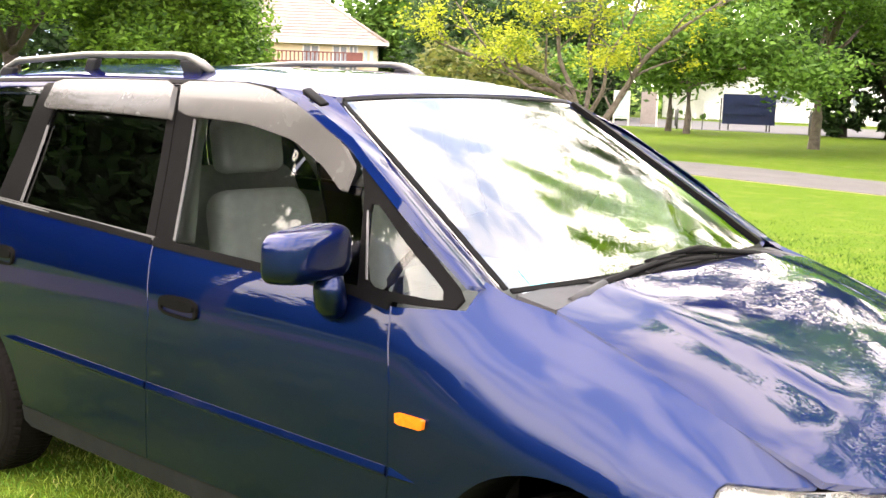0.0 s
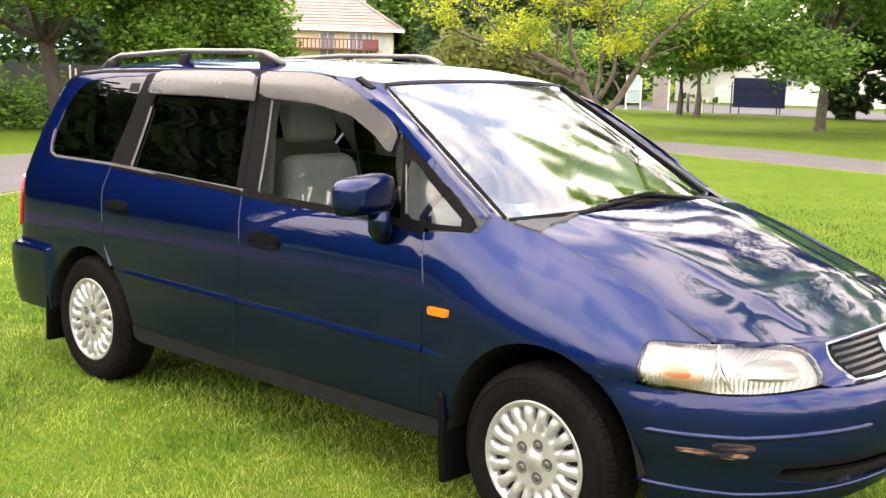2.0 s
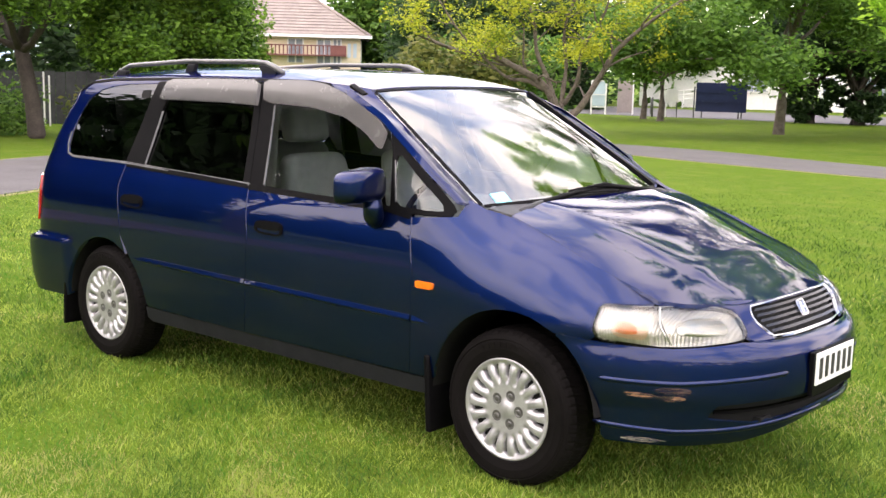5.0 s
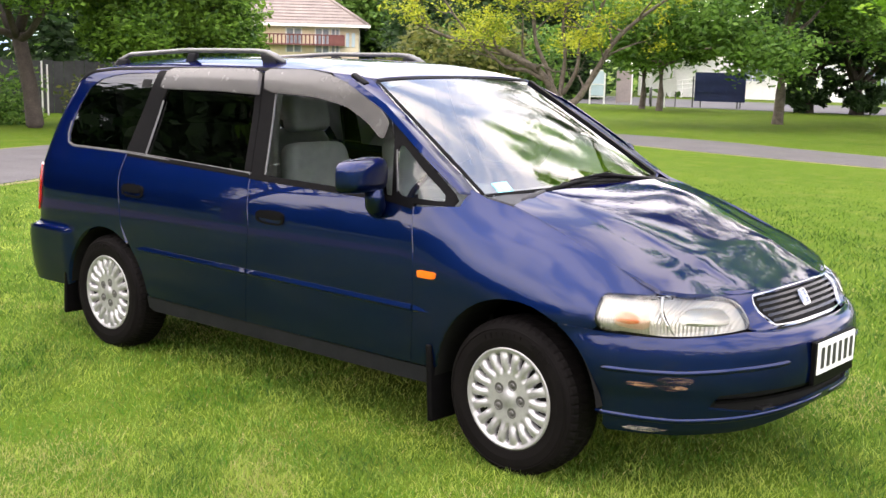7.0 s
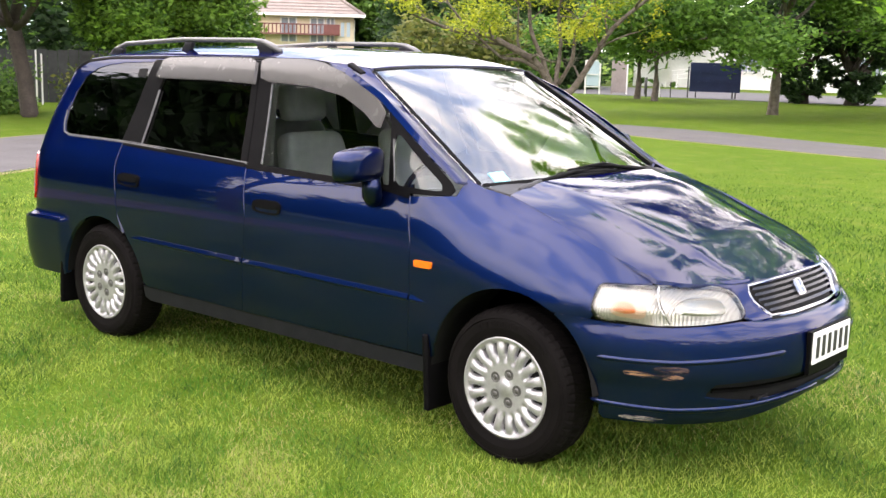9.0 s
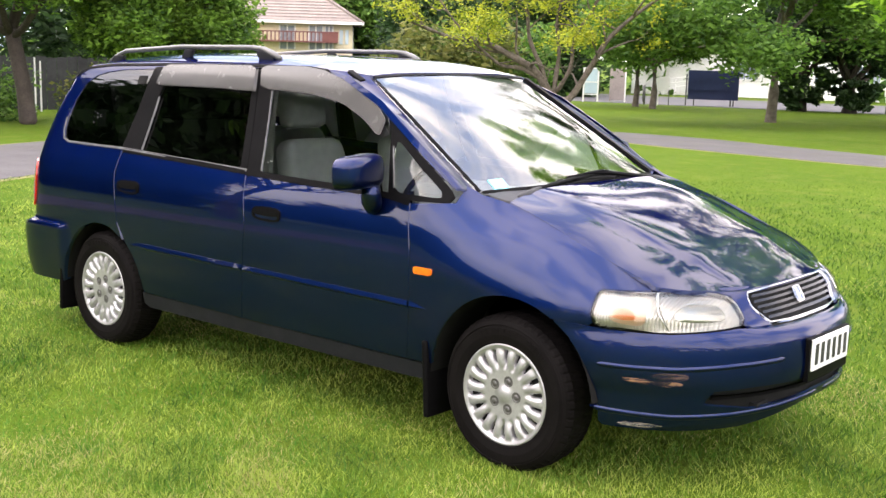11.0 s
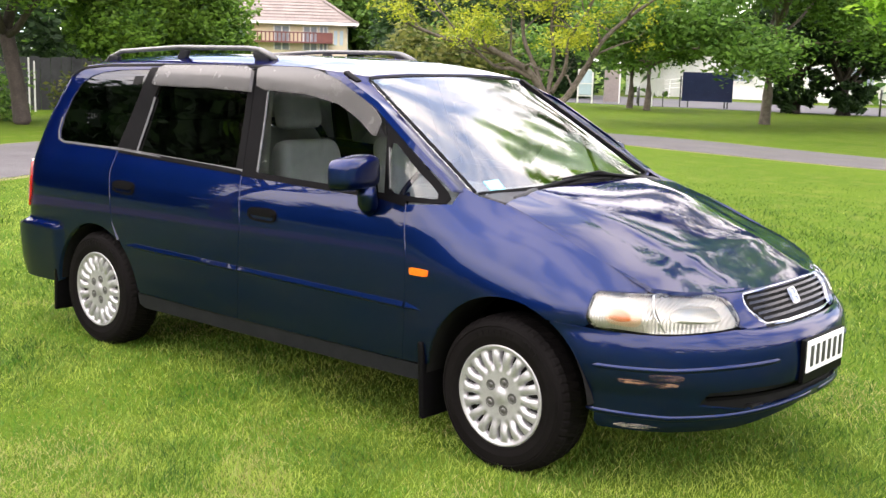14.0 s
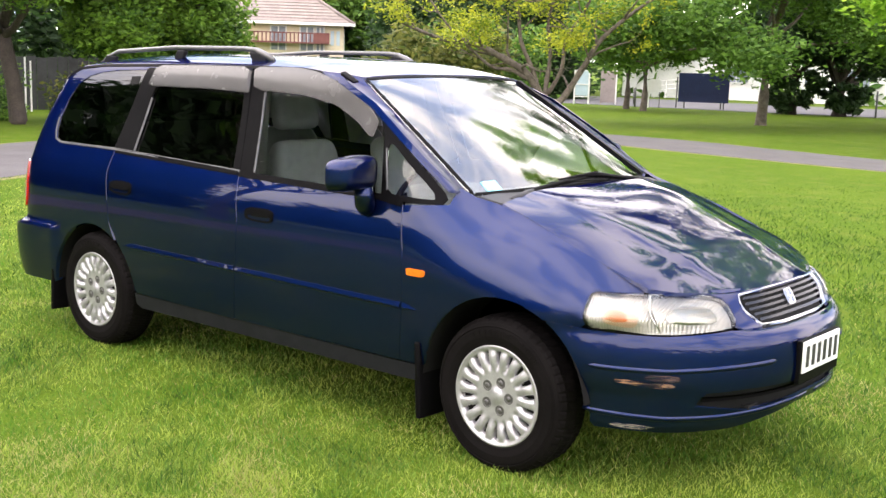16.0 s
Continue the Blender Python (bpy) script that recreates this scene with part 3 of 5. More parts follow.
panel("window", [(-.107, 1.076), (.735, 1.060), (.66, 1.30), (.61, 1.37), (.45, 1.45), (.28, 1.52), (.02, 1.558), (-.2, 1.558), (-.183, 1.457)], skin, GLASS, front_door, "clear front side glass", off=-.010, thick=.004, both=True)
TRI = rounded([(.687, 1.300), (.750, 1.066), (1.050, 1.058)], 2, .12)
panel("corner_frame", [(.735, 1.052), (.66, 1.30), (.625, 1.366), (.65, 1.352), (.75, 1.292), (.848, 1.230), (.95, 1.164), (1.045, 1.096), (1.068, 1.070), (1.055, 1.046), (.88, 1.040)], skin, TRIM, van, off=-.002, thick=.012, holes=[TRI], both=True)
panel("corner_window", TRI, skin, GLASS, van, off=-.008, thick=.003, both=True)
strip("corner_gasket", [(.695, 1.252), (.760, 1.080)], skin, SATIN, van, .004, .002)
panel("visor", rounded([(-1.075, 1.549), (-1.10, 1.455), (-1.07, 1.448), (-.60, 1.452), (-.34, 1.447), (-.296, 1.446), (-.332, 1.562), (-.7, 1.558)][::-1], 1, .12), skin, VISOR, rear_door, "smoked grey wind visor", off=.022, thick=.020, both=True)
panel("visor", rounded([(-.293, 1.563), (-.247, 1.462), (.1, 1.452), (.34, 1.415), (.5, 1.348), (.600, 1.285), (.613, 1.36), (.55, 1.415), (.296, 1.520), (.16, 1.552), (.02, 1.566)], 1, .12), skin, VISOR, front_door, "smoked grey wind visor", off=.022, thick=.020, both=True)
drip_line = [(-1.95, 1.465), (-1.80, 1.525), (-1.6, 1.545), (-1.1, 1.560), (-.3, 1.572), (.02, 1.572), (.16, 1.56), (.296, 1.533), (.551, 1.430), (.848, 1.253), (1.07, 1.105)]
strip("gutter_trim", drip_line[:7], skin, TRIM, van, .012, .004)
strip("pillar_edge", drip_line[7:], skin, PAINT, van, .026, .003)

# door furniture
for x0, x1, z0, z1, door in ((-.108, .088, .853, .923, front_door), (-1.228, -1.038, .874, .947, rear_door)):
    shape = rounded([(x0, z0 + .004), (x1, z0), (x1, z1), (x0, z1 - .004)], 3, .2)
    hollow = rounded([(x0 + .014, z0 + .012), (x1 - .014, z0 + .010), (x1 - .014, z0 + .040), (x0 + .014, z0 + .040)], 2, .2)
    bezel = panel("door_handle", shape, skin, TRIM, door, "black recessed handle in a rounded bezel", step=.02, off=.010, thick=.012, holes=[hollow], both=True)
    panel("recess", hollow, skin, BLACK, bezel, step=.03, off=-.022, thick=0, both=True)
    panel("handle_grip", rounded([(x0 + .018, z0 + .028), (x1 - .012, z0 + .026), (x1 - .012, z1 - .010), (x0 + .018, z1 - .013)], 3, .2), skin, TRIM, bezel, step=.02, off=.016, thick=.012, both=True)
    panel("latch", rounded([(x0 + .026, z0 + .012), (x0 + .060, z0 + .012), (x0 + .056, z0 + .026), (x0 + .026, z0 + .026)], 2, .2), skin, CHROME, bezel, step=.02, off=-.004, thick=.008, both=True)
panel("side_indicator", rounded([(.943, .743), (1.034, .744), (1.038, .772), (.940, .772)], 2, .1), skin, AMBER, van, "orange side indicator", step=.02, off=.012, thick=.014, both=True)

# bonnet
bonnet_mid = curve((1.2, 1.10), (1.25, 1.092), (1.42, 1.060), (1.56, 1.024), (1.7, .980), (1.82, .939), (1.92, .902), (2.0, .862), (2.1, .820), (2.15, .803), (2.21, .788))
seam_y = curve((1.2, .68), (1.27, .705), (1.42, .709), (1.56, .716), (1.70, .720), (1.82, .716), (1.91, .706), (1.97, .692), (2.2, .690))


def bonnet_z(x, y):
    low = bonnet_edge_z(min(x, 2.2))
    top = bonnet_mid(x)
    power = 2.4 + 1.2 * min(max((1.80 - x) / .35, 0), 1)
    ridge = .50 - .17 * (x - 1.25) / .95
    return x, y, top - (top - low) * (abs(y) / seam_y(x)) ** power + .011 * (.5 - .5 * math.tanh((abs(y) - ridge) / .035)) * min(1, (2.24 - x) * 6)


half = [(1.265, 0), (1.255, -.35), (1.268, -.60), (1.283, -.700), (1.42, -.709), (1.56, -.716), (1.70, -.720), (1.82, -.716), (1.91, -.706), (1.972, -.690),
        (2.04, -.61), (2.10, -.51), (2.145, -.425), (2.175, -.355), (2.198, -.20), (2.206, 0)]
half = [(x, y * .990) for x, y in half]
panel("bonnet", half + [(x, -y) for x, y in half[-2:0:-1]], bonnet_z, PAINT, van, "dark blue bonnet with two raised creases", step=.05, thick=.02)
panel("bonnet_lip", [(2.19, .789), (2.288, .773), (2.342, .751), (2.368, .728), (2.378, .695), (2.373, .677), (2.40, .664), (2.508, .662), (2.436, .722), (2.372, .781), (2.372, .795), (2.30, .797), (2.19, .797)][::-1], skin, PAINT, van, step=.03, both=True)
bm = bmesh.new()
lathe(bm, [(.011, -.004), (.010, .005), (.004, .009), (.001, .0095)], 12)
bmesh.ops.transform(bm, matrix=pose(1.40, .45, 1.055, 90, 0, 0), verts=bm.verts)
part("washer_jet", bm, TRIM, van)

# windscreen, pillars and roof
W_LOW, W_TOP = Vector((1.130, .700, 1.080)), Vector((.372, .582, 1.541))


def screen(s, t):
    low = Vector((W_LOW.x + .085 * (1 - s * s), W_LOW.y * s, W_LOW.z + .008 * (1 - s * s)))
    top = Vector((W_TOP.x - .005 * (1 - s * s), W_TOP.y * s, W_TOP.z + .016 * (1 - s * s)))
    p = low.lerp(top, t) + Vector((.5, 0, .86)) * (.040 * 4 * t * (1 - t) * max(1 - s ** 4, 0))
    return p.x, p.y, p.z


def screen_side(u, v):
    return screen(u / .65, v / .92)


pane = rounded([(-.65, 0), (.65, 0), (.65, .92), (-.65, .92)], 2, .04)
windscreen = panel("windscreen", pane, screen_side, SCREEN, van, "clear windscreen mirroring the sky", step=.06, thick=.005)[0]
for line, wide, proud in (([(-.640, .02), (-.640, .90)], .014, .003), ([(.648, .02), (.650, .90)], .034, .012), ([(-.63, .912), (.63, .912)], .018, .003), ([(-.63, .010), (.63, .010)], .014, .003)):
    strip("windscreen_gasket", line, screen_side, TRIM, windscreen, wide, proud, both=False)
strip("sticker", [(-.565, .050), (-.490, .050)], screen_side, STICKER, windscreen, .058, .003, both=False, label="pale blue sticker inside the windscreen")
strip("registration_sticker", [(-.60, .865), (-.50, .880)], screen_side, PLATE, windscreen, .035, -.006, both=False)

drip = [Vector(p) for p in ((.14, -.640, 1.562), (.296, -.662, 1.533), (.551, -.702, 1.430), (.848, -.765, 1.253), (1.085, -.800, 1.108))]


def along(pts, t):
    t = min(max(t, 0), 1) * (len(pts) - 1)
    i = min(int(t), len(pts) - 2)
    p0, p1, p2, p3 = (pts[min(max(k, 0), len(pts) - 1)] for k in (i - 1, i, i + 1, i + 2))
    f = t - i
    return .5 * (2 * p1 + (p2 - p0) * f + (2 * p0 - 5 * p1 + 4 * p2 - p3) * f * f + (3 * p1 - p0 - 3 * p2 + p3) * f ** 3)


def pillar(u, v):
    t = u / .9
    inner = Vector((W_TOP.x, -W_TOP.y, W_TOP.z)).lerp(Vector((W_LOW.x, -W_LOW.y, W_LOW.z)), t) + Vector((-.006, -.006, 0))
    p = along(drip, t).lerp(inner, v / .12) + Vector((.25, -.55, .45)) * (.014 * 4 * (v / .12) * (1 - v / .12))
    return p.x, p.y, p.z


panel("windscreen_pillar", [(0, .003), (.9, .003), (.9, .12), (0, .12)], pillar, PAINT, van, step=.03, both=True)

roof_low = curve((-1.95, 1.475), (-1.8, 1.535), (-1.6, 1.552), (-1.1, 1.566), (-.3, 1.577), (.02, 1.577), (.14, 1.564), (.38, 1.53))
roof_mid = curve((-1.98, 1.52), (-1.85, 1.570), (-1.5, 1.612), (-1.0, 1.634), (-.4, 1.634), (0, 1.620), (.2, 1.598), (.37, 1.562))


def roof_z(x, y):
    lo, hi = roof_low(x), roof_mid(x)
    v = min(abs(y) / (half_width(lo) + .006), 1.1)
    return x, y, lo + (hi - lo) * (1 - v ** 4)


ROOF = [(.366, 0), (.368, -.3), (.372, -.56), (.36, -.578), (.14, -.640), (-.3, -.632), (-1.1, -.640), (-1.6, -.648), (-1.8, -.655), (-1.93, -.60), (-1.97, -.3), (-1.975, 0)]
panel("roof", (ROOF + [(x, -y) for x, y in ROOF[-2:0:-1]])[::-1], roof_z, PAINT, van, "dark blue roof", step=.06, thick=.02)
panel("headlining", [(.34, -.52), (.34, .52), (-1.8, .52), (-1.8, -.52)], roof_z, LINING, van, off=-.035, thick=0, step=.15)
bm = box(bmesh.new(), (-.055, -.015, -.006), (.055, .015, .013), .006)
for v in bm.verts:
    v.co.z *= 1 - 5 * (v.co.x + .055)
bmesh.ops.transform(bm, matrix=pose(.338, -.642, 1.540, 12, 20, -9), verts=bm.verts)
part("aerial_base", bm, TRIM, van, "black aerial base")

# roof rails
for s in (-1, 1):
    rail = part("roof_rail", tube(bmesh.new(), [(-1.82, s * .53, 1.556), (-1.75, s * .53, 1.592), (-1.64, s * .53, 1.626), (-1.1, s * .53, 1.657), (-.52, s * .53, 1.661),
                                               (-.44, s * .53, 1.654), (-.37, s * .53, 1.632), (-.31, s * .53, 1.608)], [.008, .012, .013, .013, .013, .015, .017, .012], 10), RAIL, van, "grey painted metal roof rail")
    for x, l, h in ((-1.74, .05, 1.600), (-1.08, .035, 1.645), (-.40, .055, 1.645)):
        b = box(bmesh.new(), (x - l, s * .53 - .014, 1.545 if x < -1.5 else 1.580), (x + l, s * .53 + .014, h), .009)
        for v in b.verts:
            if v.co.z > h - .015:
                v.co.x += .03 if x > -1.5 and x < -.6 else (-.03 if x > -.6 else .03)
        part("rail_foot", b, PLASTIC, rail)

# headlights
LAMP = rounded([(1.788, .70), (1.790, .779), (1.809, .793), (1.989, .791), (2.183, .785), (2.284, .769), (2.338, .747), (2.362, .725), (2.372, .695), (2.365, .680), (2.342, .671), (2.075, .656), (1.829, .660), (1.803, .675)], 1, .2)
for side in (0, 1):
    v, f, n = patch(LAMP, skin, .035, -.022, -.019)
    flip = (lambda p: (p[0], -p[1], p[2])) if side else (lambda p: tuple(p))
    turn = (lambda q: q[::-1]) if side else (lambda q: q)
    lamp = raw("headlight", [flip(p) for p in v], [turn(q) for q in f], REFLECTOR, van, "clear headlight unit with an orange indicator bulb", [flip(p) for p in n])
    for nm, poly, mat, off, th in (("lens", LAMP, LENS, .002, .004), ("reflector_bowl", rounded([(2.09, .690), (2.29, .690), (2.30, .725), (2.24, .758), (2.08, .765)], 2), BOWL, -.014, .008),
                                   ("bulb_glow", rounded([(1.852, .684), (1.925, .670), (1.985, .672), (1.985, .740), (1.94, .772), (1.860, .764)], 2), GLOW, -.014, .008),
                                   ("orange_bulb", rounded([(1.862, .706), (1.90, .690), (1.945, .694), (1.950, .722), (1.915, .746), (1.872, .740)], 2), PEACH, -.010, .008),
                                   ("divider", [(2.0655, .661), (2.0715, .661), (1.9915, .788), (1.9855, .788)], BOWL, .0035, .003)):
        v, f, n = patch(poly, skin, .03, off, th)
        raw(nm, [flip(p) for p in v], [turn(q) for q in f], mat, lamp, "", [flip(p) for p in n])
    rim = LAMP + LAMP[:1]
    v, f, n = patch([(u + (u - 2.03) * .012, z + (z - .733) * .05) for u, z in LAMP], skin, .03, -.003, .02, holes=[LAMP])
    raw("surround", [flip(p) for p in v], [turn(q) for q in f], TRIM, lamp, "", [flip(p) for p in n])

# grille
grille_shape = [(2.377, .779), (2.44, .722), (2.512, .668), (2.65, .664), (wrap - 2.65, .664), (wrap - 2.512, .668), (wrap - 2.44, .722), (wrap - 2.377, .779), (wrap - 2.6, .786), (2.6, .786)]
grille = panel("grille", grille_shape, skin, BLACK, van, "dark grille with a chrome frame", step=.04, off=-.025, thick=0)[0]
frame_in = [(u + (wrap / 2 - u) * .0065, .733 + (z - .733) * .955) for u, z in grille_shape]
panel("grille_surround", grille_shape, skin, CHROME, grille, "chrome surround", step=.03, off=.003, thick=.012, holes=[frame_in])
for k in range(5):
    z = .686 + k * .0195
    e = 2.512 - (z - .668) * 1.22 + .030
    strip("slat", [(e, z), (2.6, z), (wrap - 2.6, z), (wrap - e, z)], skin, SLAT, grille, .0085, -.002, both=False)
for d, z0, z1 in ((-1, .712, .754), (1, .712, .754)):
    strip("badge", [(wrap / 2 + d * .015, z0), (wrap / 2 + d * .018, z1)], skin, CHROME, grille, .0055, .012, both=False)
strip("badge", [(wrap / 2 - .016, .731), (wrap / 2 + .016, .731)], skin, CHROME, grille, .005, .0125, both=False)
panel("badge_rim", rounded([(wrap / 2 - .026, .704), (wrap / 2 + .026, .704), (wrap / 2 + .030, .762), (wrap / 2 - .030, .762)], 2, .15), skin, CHROME, grille, step=.02, off=.010, thick=.012,
      holes=[rounded([(wrap / 2 - .022, .708), (wrap / 2 + .022, .708), (wrap / 2 + .0255, .758), (wrap / 2 - .0255, .758)], 2, .15)])

# bumper details
bead("crease", [(1.801, .523), (1.947, .521), (2.107, .521), (2.301, .533), (2.555, .541)], skin, PAINT, bumper, .013, sink=.60)
bead("lower_crease", [(1.80, .342), (1.956, .335), (2.097, .329), (2.333, .338), (2.60, .353), (wrap / 2, .358)], skin, PAINT, bumper, .015, sink=.66)
# Black backing sheet stands for the dark inside of the opening.
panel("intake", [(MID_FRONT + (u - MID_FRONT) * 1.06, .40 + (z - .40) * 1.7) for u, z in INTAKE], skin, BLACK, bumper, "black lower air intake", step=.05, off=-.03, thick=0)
strip("intake_bar", [(2.23, .408), (2.55, .414), (wrap - 2.55, .414), (wrap - 2.23, .408)], skin, TRIM, bumper, .014, -.012, both=False)
panel("scuff", rounded([(1.915, .470), (1.985, .462), (2.10, .452), (2.135, .466), (2.10, .476), (2.0, .480), (1.925, .484)], 2), skin, SCUFF, bumper, "brown scrape through the paint", step=.03, off=.0015, thick=.002)
panel("scuff", rounded([(2.02, .484), (2.14, .478), (2.15, .505), (2.03, .508)], 2), skin, SCUFF_DARK, bumper, step=.03, off=.0015, thick=.002)
panel("scuff", rounded([(1.90, .288), (2.02, .281), (2.09, .286), (2.03, .300), (1.92, .302)], 2), skin, SCUFF_GREY, bumper, "grey scrape under the chin", step=.03, off=.0015, thick=.002)
boxed("radiator", (1.75, -.56, .335), (2.10, .56, .46), BLACK, van)
boxed("undertray", (1.90, -.42, .347), (2.285, .42, .372), BLACK, van)
boxed("valance", (1.80, -.55, .288), (1.98, .55, .33), BLACK, van)
plate = boxed("number_plate", (2.362, -.195, .430), (2.382, .195, .602), TRIM, van, "white plate with black bars on a dark holder", bevel=.004)
boxed("sheet", (2.380, -.180, .470), (2.388, .180, .597), PLATE, plate, bevel=.003)
for i in range(6):
    y = -.140 + i * .056
    boxed("bar", (2.387, y - .0135, .492), (2.3905, y + .0135, .575), INK, plate)

# mirrors
for s in (-1, 1):
    b = bmesh.new()
    bmesh.ops.create_uvsphere(b, u_segments=48, v_segments=32, radius=1)
    for v in b.verts:
        q = [math.copysign(abs(c) ** e, c) for c, e in zip(v.co, (.66, .46, .50))]
        q[0] = max(q[0], -.5)
        v.co = (q[0] * .080 * (1 - .16 * max(q[1] * s, 0) ** 2), q[1] * .146, q[2] * (.074 - .006 * q[1] * s) + .006 * q[0])
    place = pose(.672, s * .968, 1.148, 0, 0, s * -14)
    bmesh.ops.transform(b, matrix=place, verts=b.verts)
    mirror = part("door_mirror", b, PAINT, van, "dark blue door mirror")
    boxed("mirror_rim", (-.044, -.112, -.050), (-.036, .112, .052), TRIM, mirror, bevel=.003, m=place)
    boxed("mirror_glass", (-.0465, -.104, -.044), (-.043, .104, .046), CHROME, mirror, m=place)
    part("foot", tube(bmesh.new(), [(.668, s * .838, .998), (.676, s * .868, 1.000), (.692, s * .892, 1.020), (.700, s * .905, 1.055), (.700, s * .908, 1.090)], [.030, .042, .046, .043, .038], 16), PAINT, mirror)
    part("foot_gasket", tube(bmesh.new(), [(.664, s * .834, 1.005), (.667, s * .846, 1.004)], [.050, .047], 16), TRIM, mirror)


# wheels
def wheel(at, side):
    w = new("wheel")
    w.location = at
    tagged(w, "silver slotted wheel trim on a black tyre")
    prof = [(.195, .085), (.200, .096), (.215, .101), (.245, .108), (.275, .106), (.292, .098), (.300, .094), (.310, .084), (.320, .066), (.324, .04), (.3245, .0),
            (.324, -.04), (.320, -.066), (.310, -.084), (.292, -.098), (.25, -.106), (.20, -.095)]
    b = bmesh.new()
    lathe(b, prof, 216, lambda i, k: -.0035 if 7 <= i <= 13 and k % 4 == 0 else (-.007 if i in (9, 11) else 0))
    part("tyre", b, RUBBER, w, "black tyre", smooth=False)
    b = bmesh.new()
    lathe(b, [(.282, .1030), (.285, .1075), (.289, .1000)], 96)
    part("tyre_ring", b, RUBBER, w)
    b = bmesh.new()
    lathe(b, [(.212, .1000), (.214, .1035), (.219, .1025)], 96)
    part("tyre_ring", b, RUBBER, w)
    for k in range(11):
        a0 = radians(62 + k * 6.5 + (8 if k > 6 else 0))
        b = box(bmesh.new(), (-.0085, .104, -.010), (.0085, .1095, .010))
        bmesh.ops.transform(b, matrix=pose(0, 0, 0, 0, 90 - math.degrees(a0), 0) @ pose(0, 0, .262), verts=b.verts)
        part("tyre_lettering", b, RUBBER, w, smooth=False)
    n, per = 18, 12
    rs = [.0, .026, .028, .055, .094, .106, .116, .126, .138, .150, .162, .173, .182, .189, .194, .200, .206, .209, .208]
    hs = [.097, .097, .0945, .0945, .094, .095, .0975, .101, .1035, .1045, .104, .102, .0985, .096, .0975, .1025, .1025, .098, .085]
    half_slot = {7: 1, 8: 2, 9: 2, 10: 2, 11: 2}
    b = bmesh.new()
    grid = []
    for r, h in zip(rs, hs):
        ring = []
        for k in range(n * per):
            f = abs((k % per) / per - .5) * 2
            d = h
            if .112 <= r <= .185:
                d -= .013 * (.5 + .5 * math.cos(math.pi * min(f * 1.25, 1)))
            a = 2 * math.pi * k / (n * per)
            ring.append(b.verts.new((r * math.cos(a), d, r * math.sin(a))))
        grid.append(ring)
    for i in range(len(rs) - 1):
        for k in range(n * per):
            off = k % per - per // 2
            if i in half_slot and -half_slot[i] <= off < half_slot[i]:
                continue
            q = (grid[i][k], grid[i + 1][k], grid[i + 1][(k + 1) % (n * per)], grid[i][(k + 1) % (n * per)])
            b.faces.new(q)
    bmesh.ops.remove_doubles(b, verts=b.verts, dist=1e-5)
    edges = [e for e in b.edges if e.is_boundary]
    r = bmesh.ops.extrude_edge_only(b, edges=edges)
    for v in r["geom"]:
        if isinstance(v, bmesh.types.BMVert):
            v.co.y -= .022
    cap = part("hubcap", b, SILVER, w, "silver wheel cover with eighteen slots")
    # Plain black disc that paints the shade behind the wheel cover's slots.
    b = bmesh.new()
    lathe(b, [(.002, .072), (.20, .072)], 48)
    part("slot_shade_disc", b, BLACK, w)
    for k in range(5):
        a = radians(90 + 72 * k + 18)
        b = bmesh.new()
        lathe(b, [(.0120, .088), (.0118, .0955), (.0100, .0985), (.006, .0995), (.001, .0995)], 14)
        bmesh.ops.transform(b, matrix=pose(.060 * math.cos(a), 0, .060 * math.sin(a)), verts=b.verts)
        part("wheel_nut", b, NUT, cap)
        b = bmesh.new()
        lathe(b, [(.010, .0948), (.0195, .0953), (.0205, .0962), (.0225, .0950)], 18)
        bmesh.ops.transform(b, matrix=pose(.060 * math.cos(a), 0, .060 * math.sin(a)), verts=b.verts)
        part("nut_recess", b, NUT, cap)
    w.parent = van
    if side > 0:
        w.rotation_euler = (0, 0, 0)
    else:
        w.rotation_euler = (0, 0, math.pi)
    return w


for x in (1.415, -1.415):
    for s in (-1, 1):
        wheel((x, s * .765, .312), s)
    r, cz = (.405, .315) if x > 0 else (.37, .31)
    for s in (-1, 1):
        b = bmesh.new()
        rings = []
        for y in (.60, .865 if x > 0 else .862):
            rings.append([b.verts.new((x + (.015 if x > 0 else 0) + r * math.cos(a), s * y, cz + r * math.sin(a))) for a in (math.pi * (k / 20 * .95 + .04) for k in range(21))])
        for k in range(20):
            b.faces.new((rings[0][k], rings[0][k + 1], rings[1][k + 1], rings[1][k]))
        b.faces.new(rings[0])
        part("wheel_arch_liner", b, BLACK, van)
    for s in (-1, 1):
        fx = x - .415 if x > 0 else x - .40
        b = box(bmesh.new(), (fx - .014, -.120, .13), (fx + .014, .120, .46), .008)
        for v in b.verts:
            v.co.x += .05 * (v.co.z - .46) * (-1.2 if x > 0 else 1.0)
        bmesh.ops.transform(b, matrix=pose(0, s * .765, 0), verts=b.verts)
        part("mud_flap", b, TRIM, van, "black rubber mud flap")

# floor and structure under the skin
boxed("floor_pan", (-2.15, -.60, .26), (1.75, .60, .42), BLACK, van)
boxed("engine_bulk", (1.12, -.60, .42), (2.10, .60, .70), BLACK, van)
panel("inner_door", [(-1.0, .30), (.95, .30), (1.05, 1.0), (.9, 1.03), (-1.2, 1.08), (-1.22, .75), (-1.05, .55)], skin, BLACK, van, off=-.05, thick=0, step=.15, both=True)
panel("inner_side", [(-1.22, .70), (-1.22, 1.07), (-1.85, 1.07), (-1.95, .70)], skin, DASH, van, off=-.05, thick=0, step=.15, both=True)

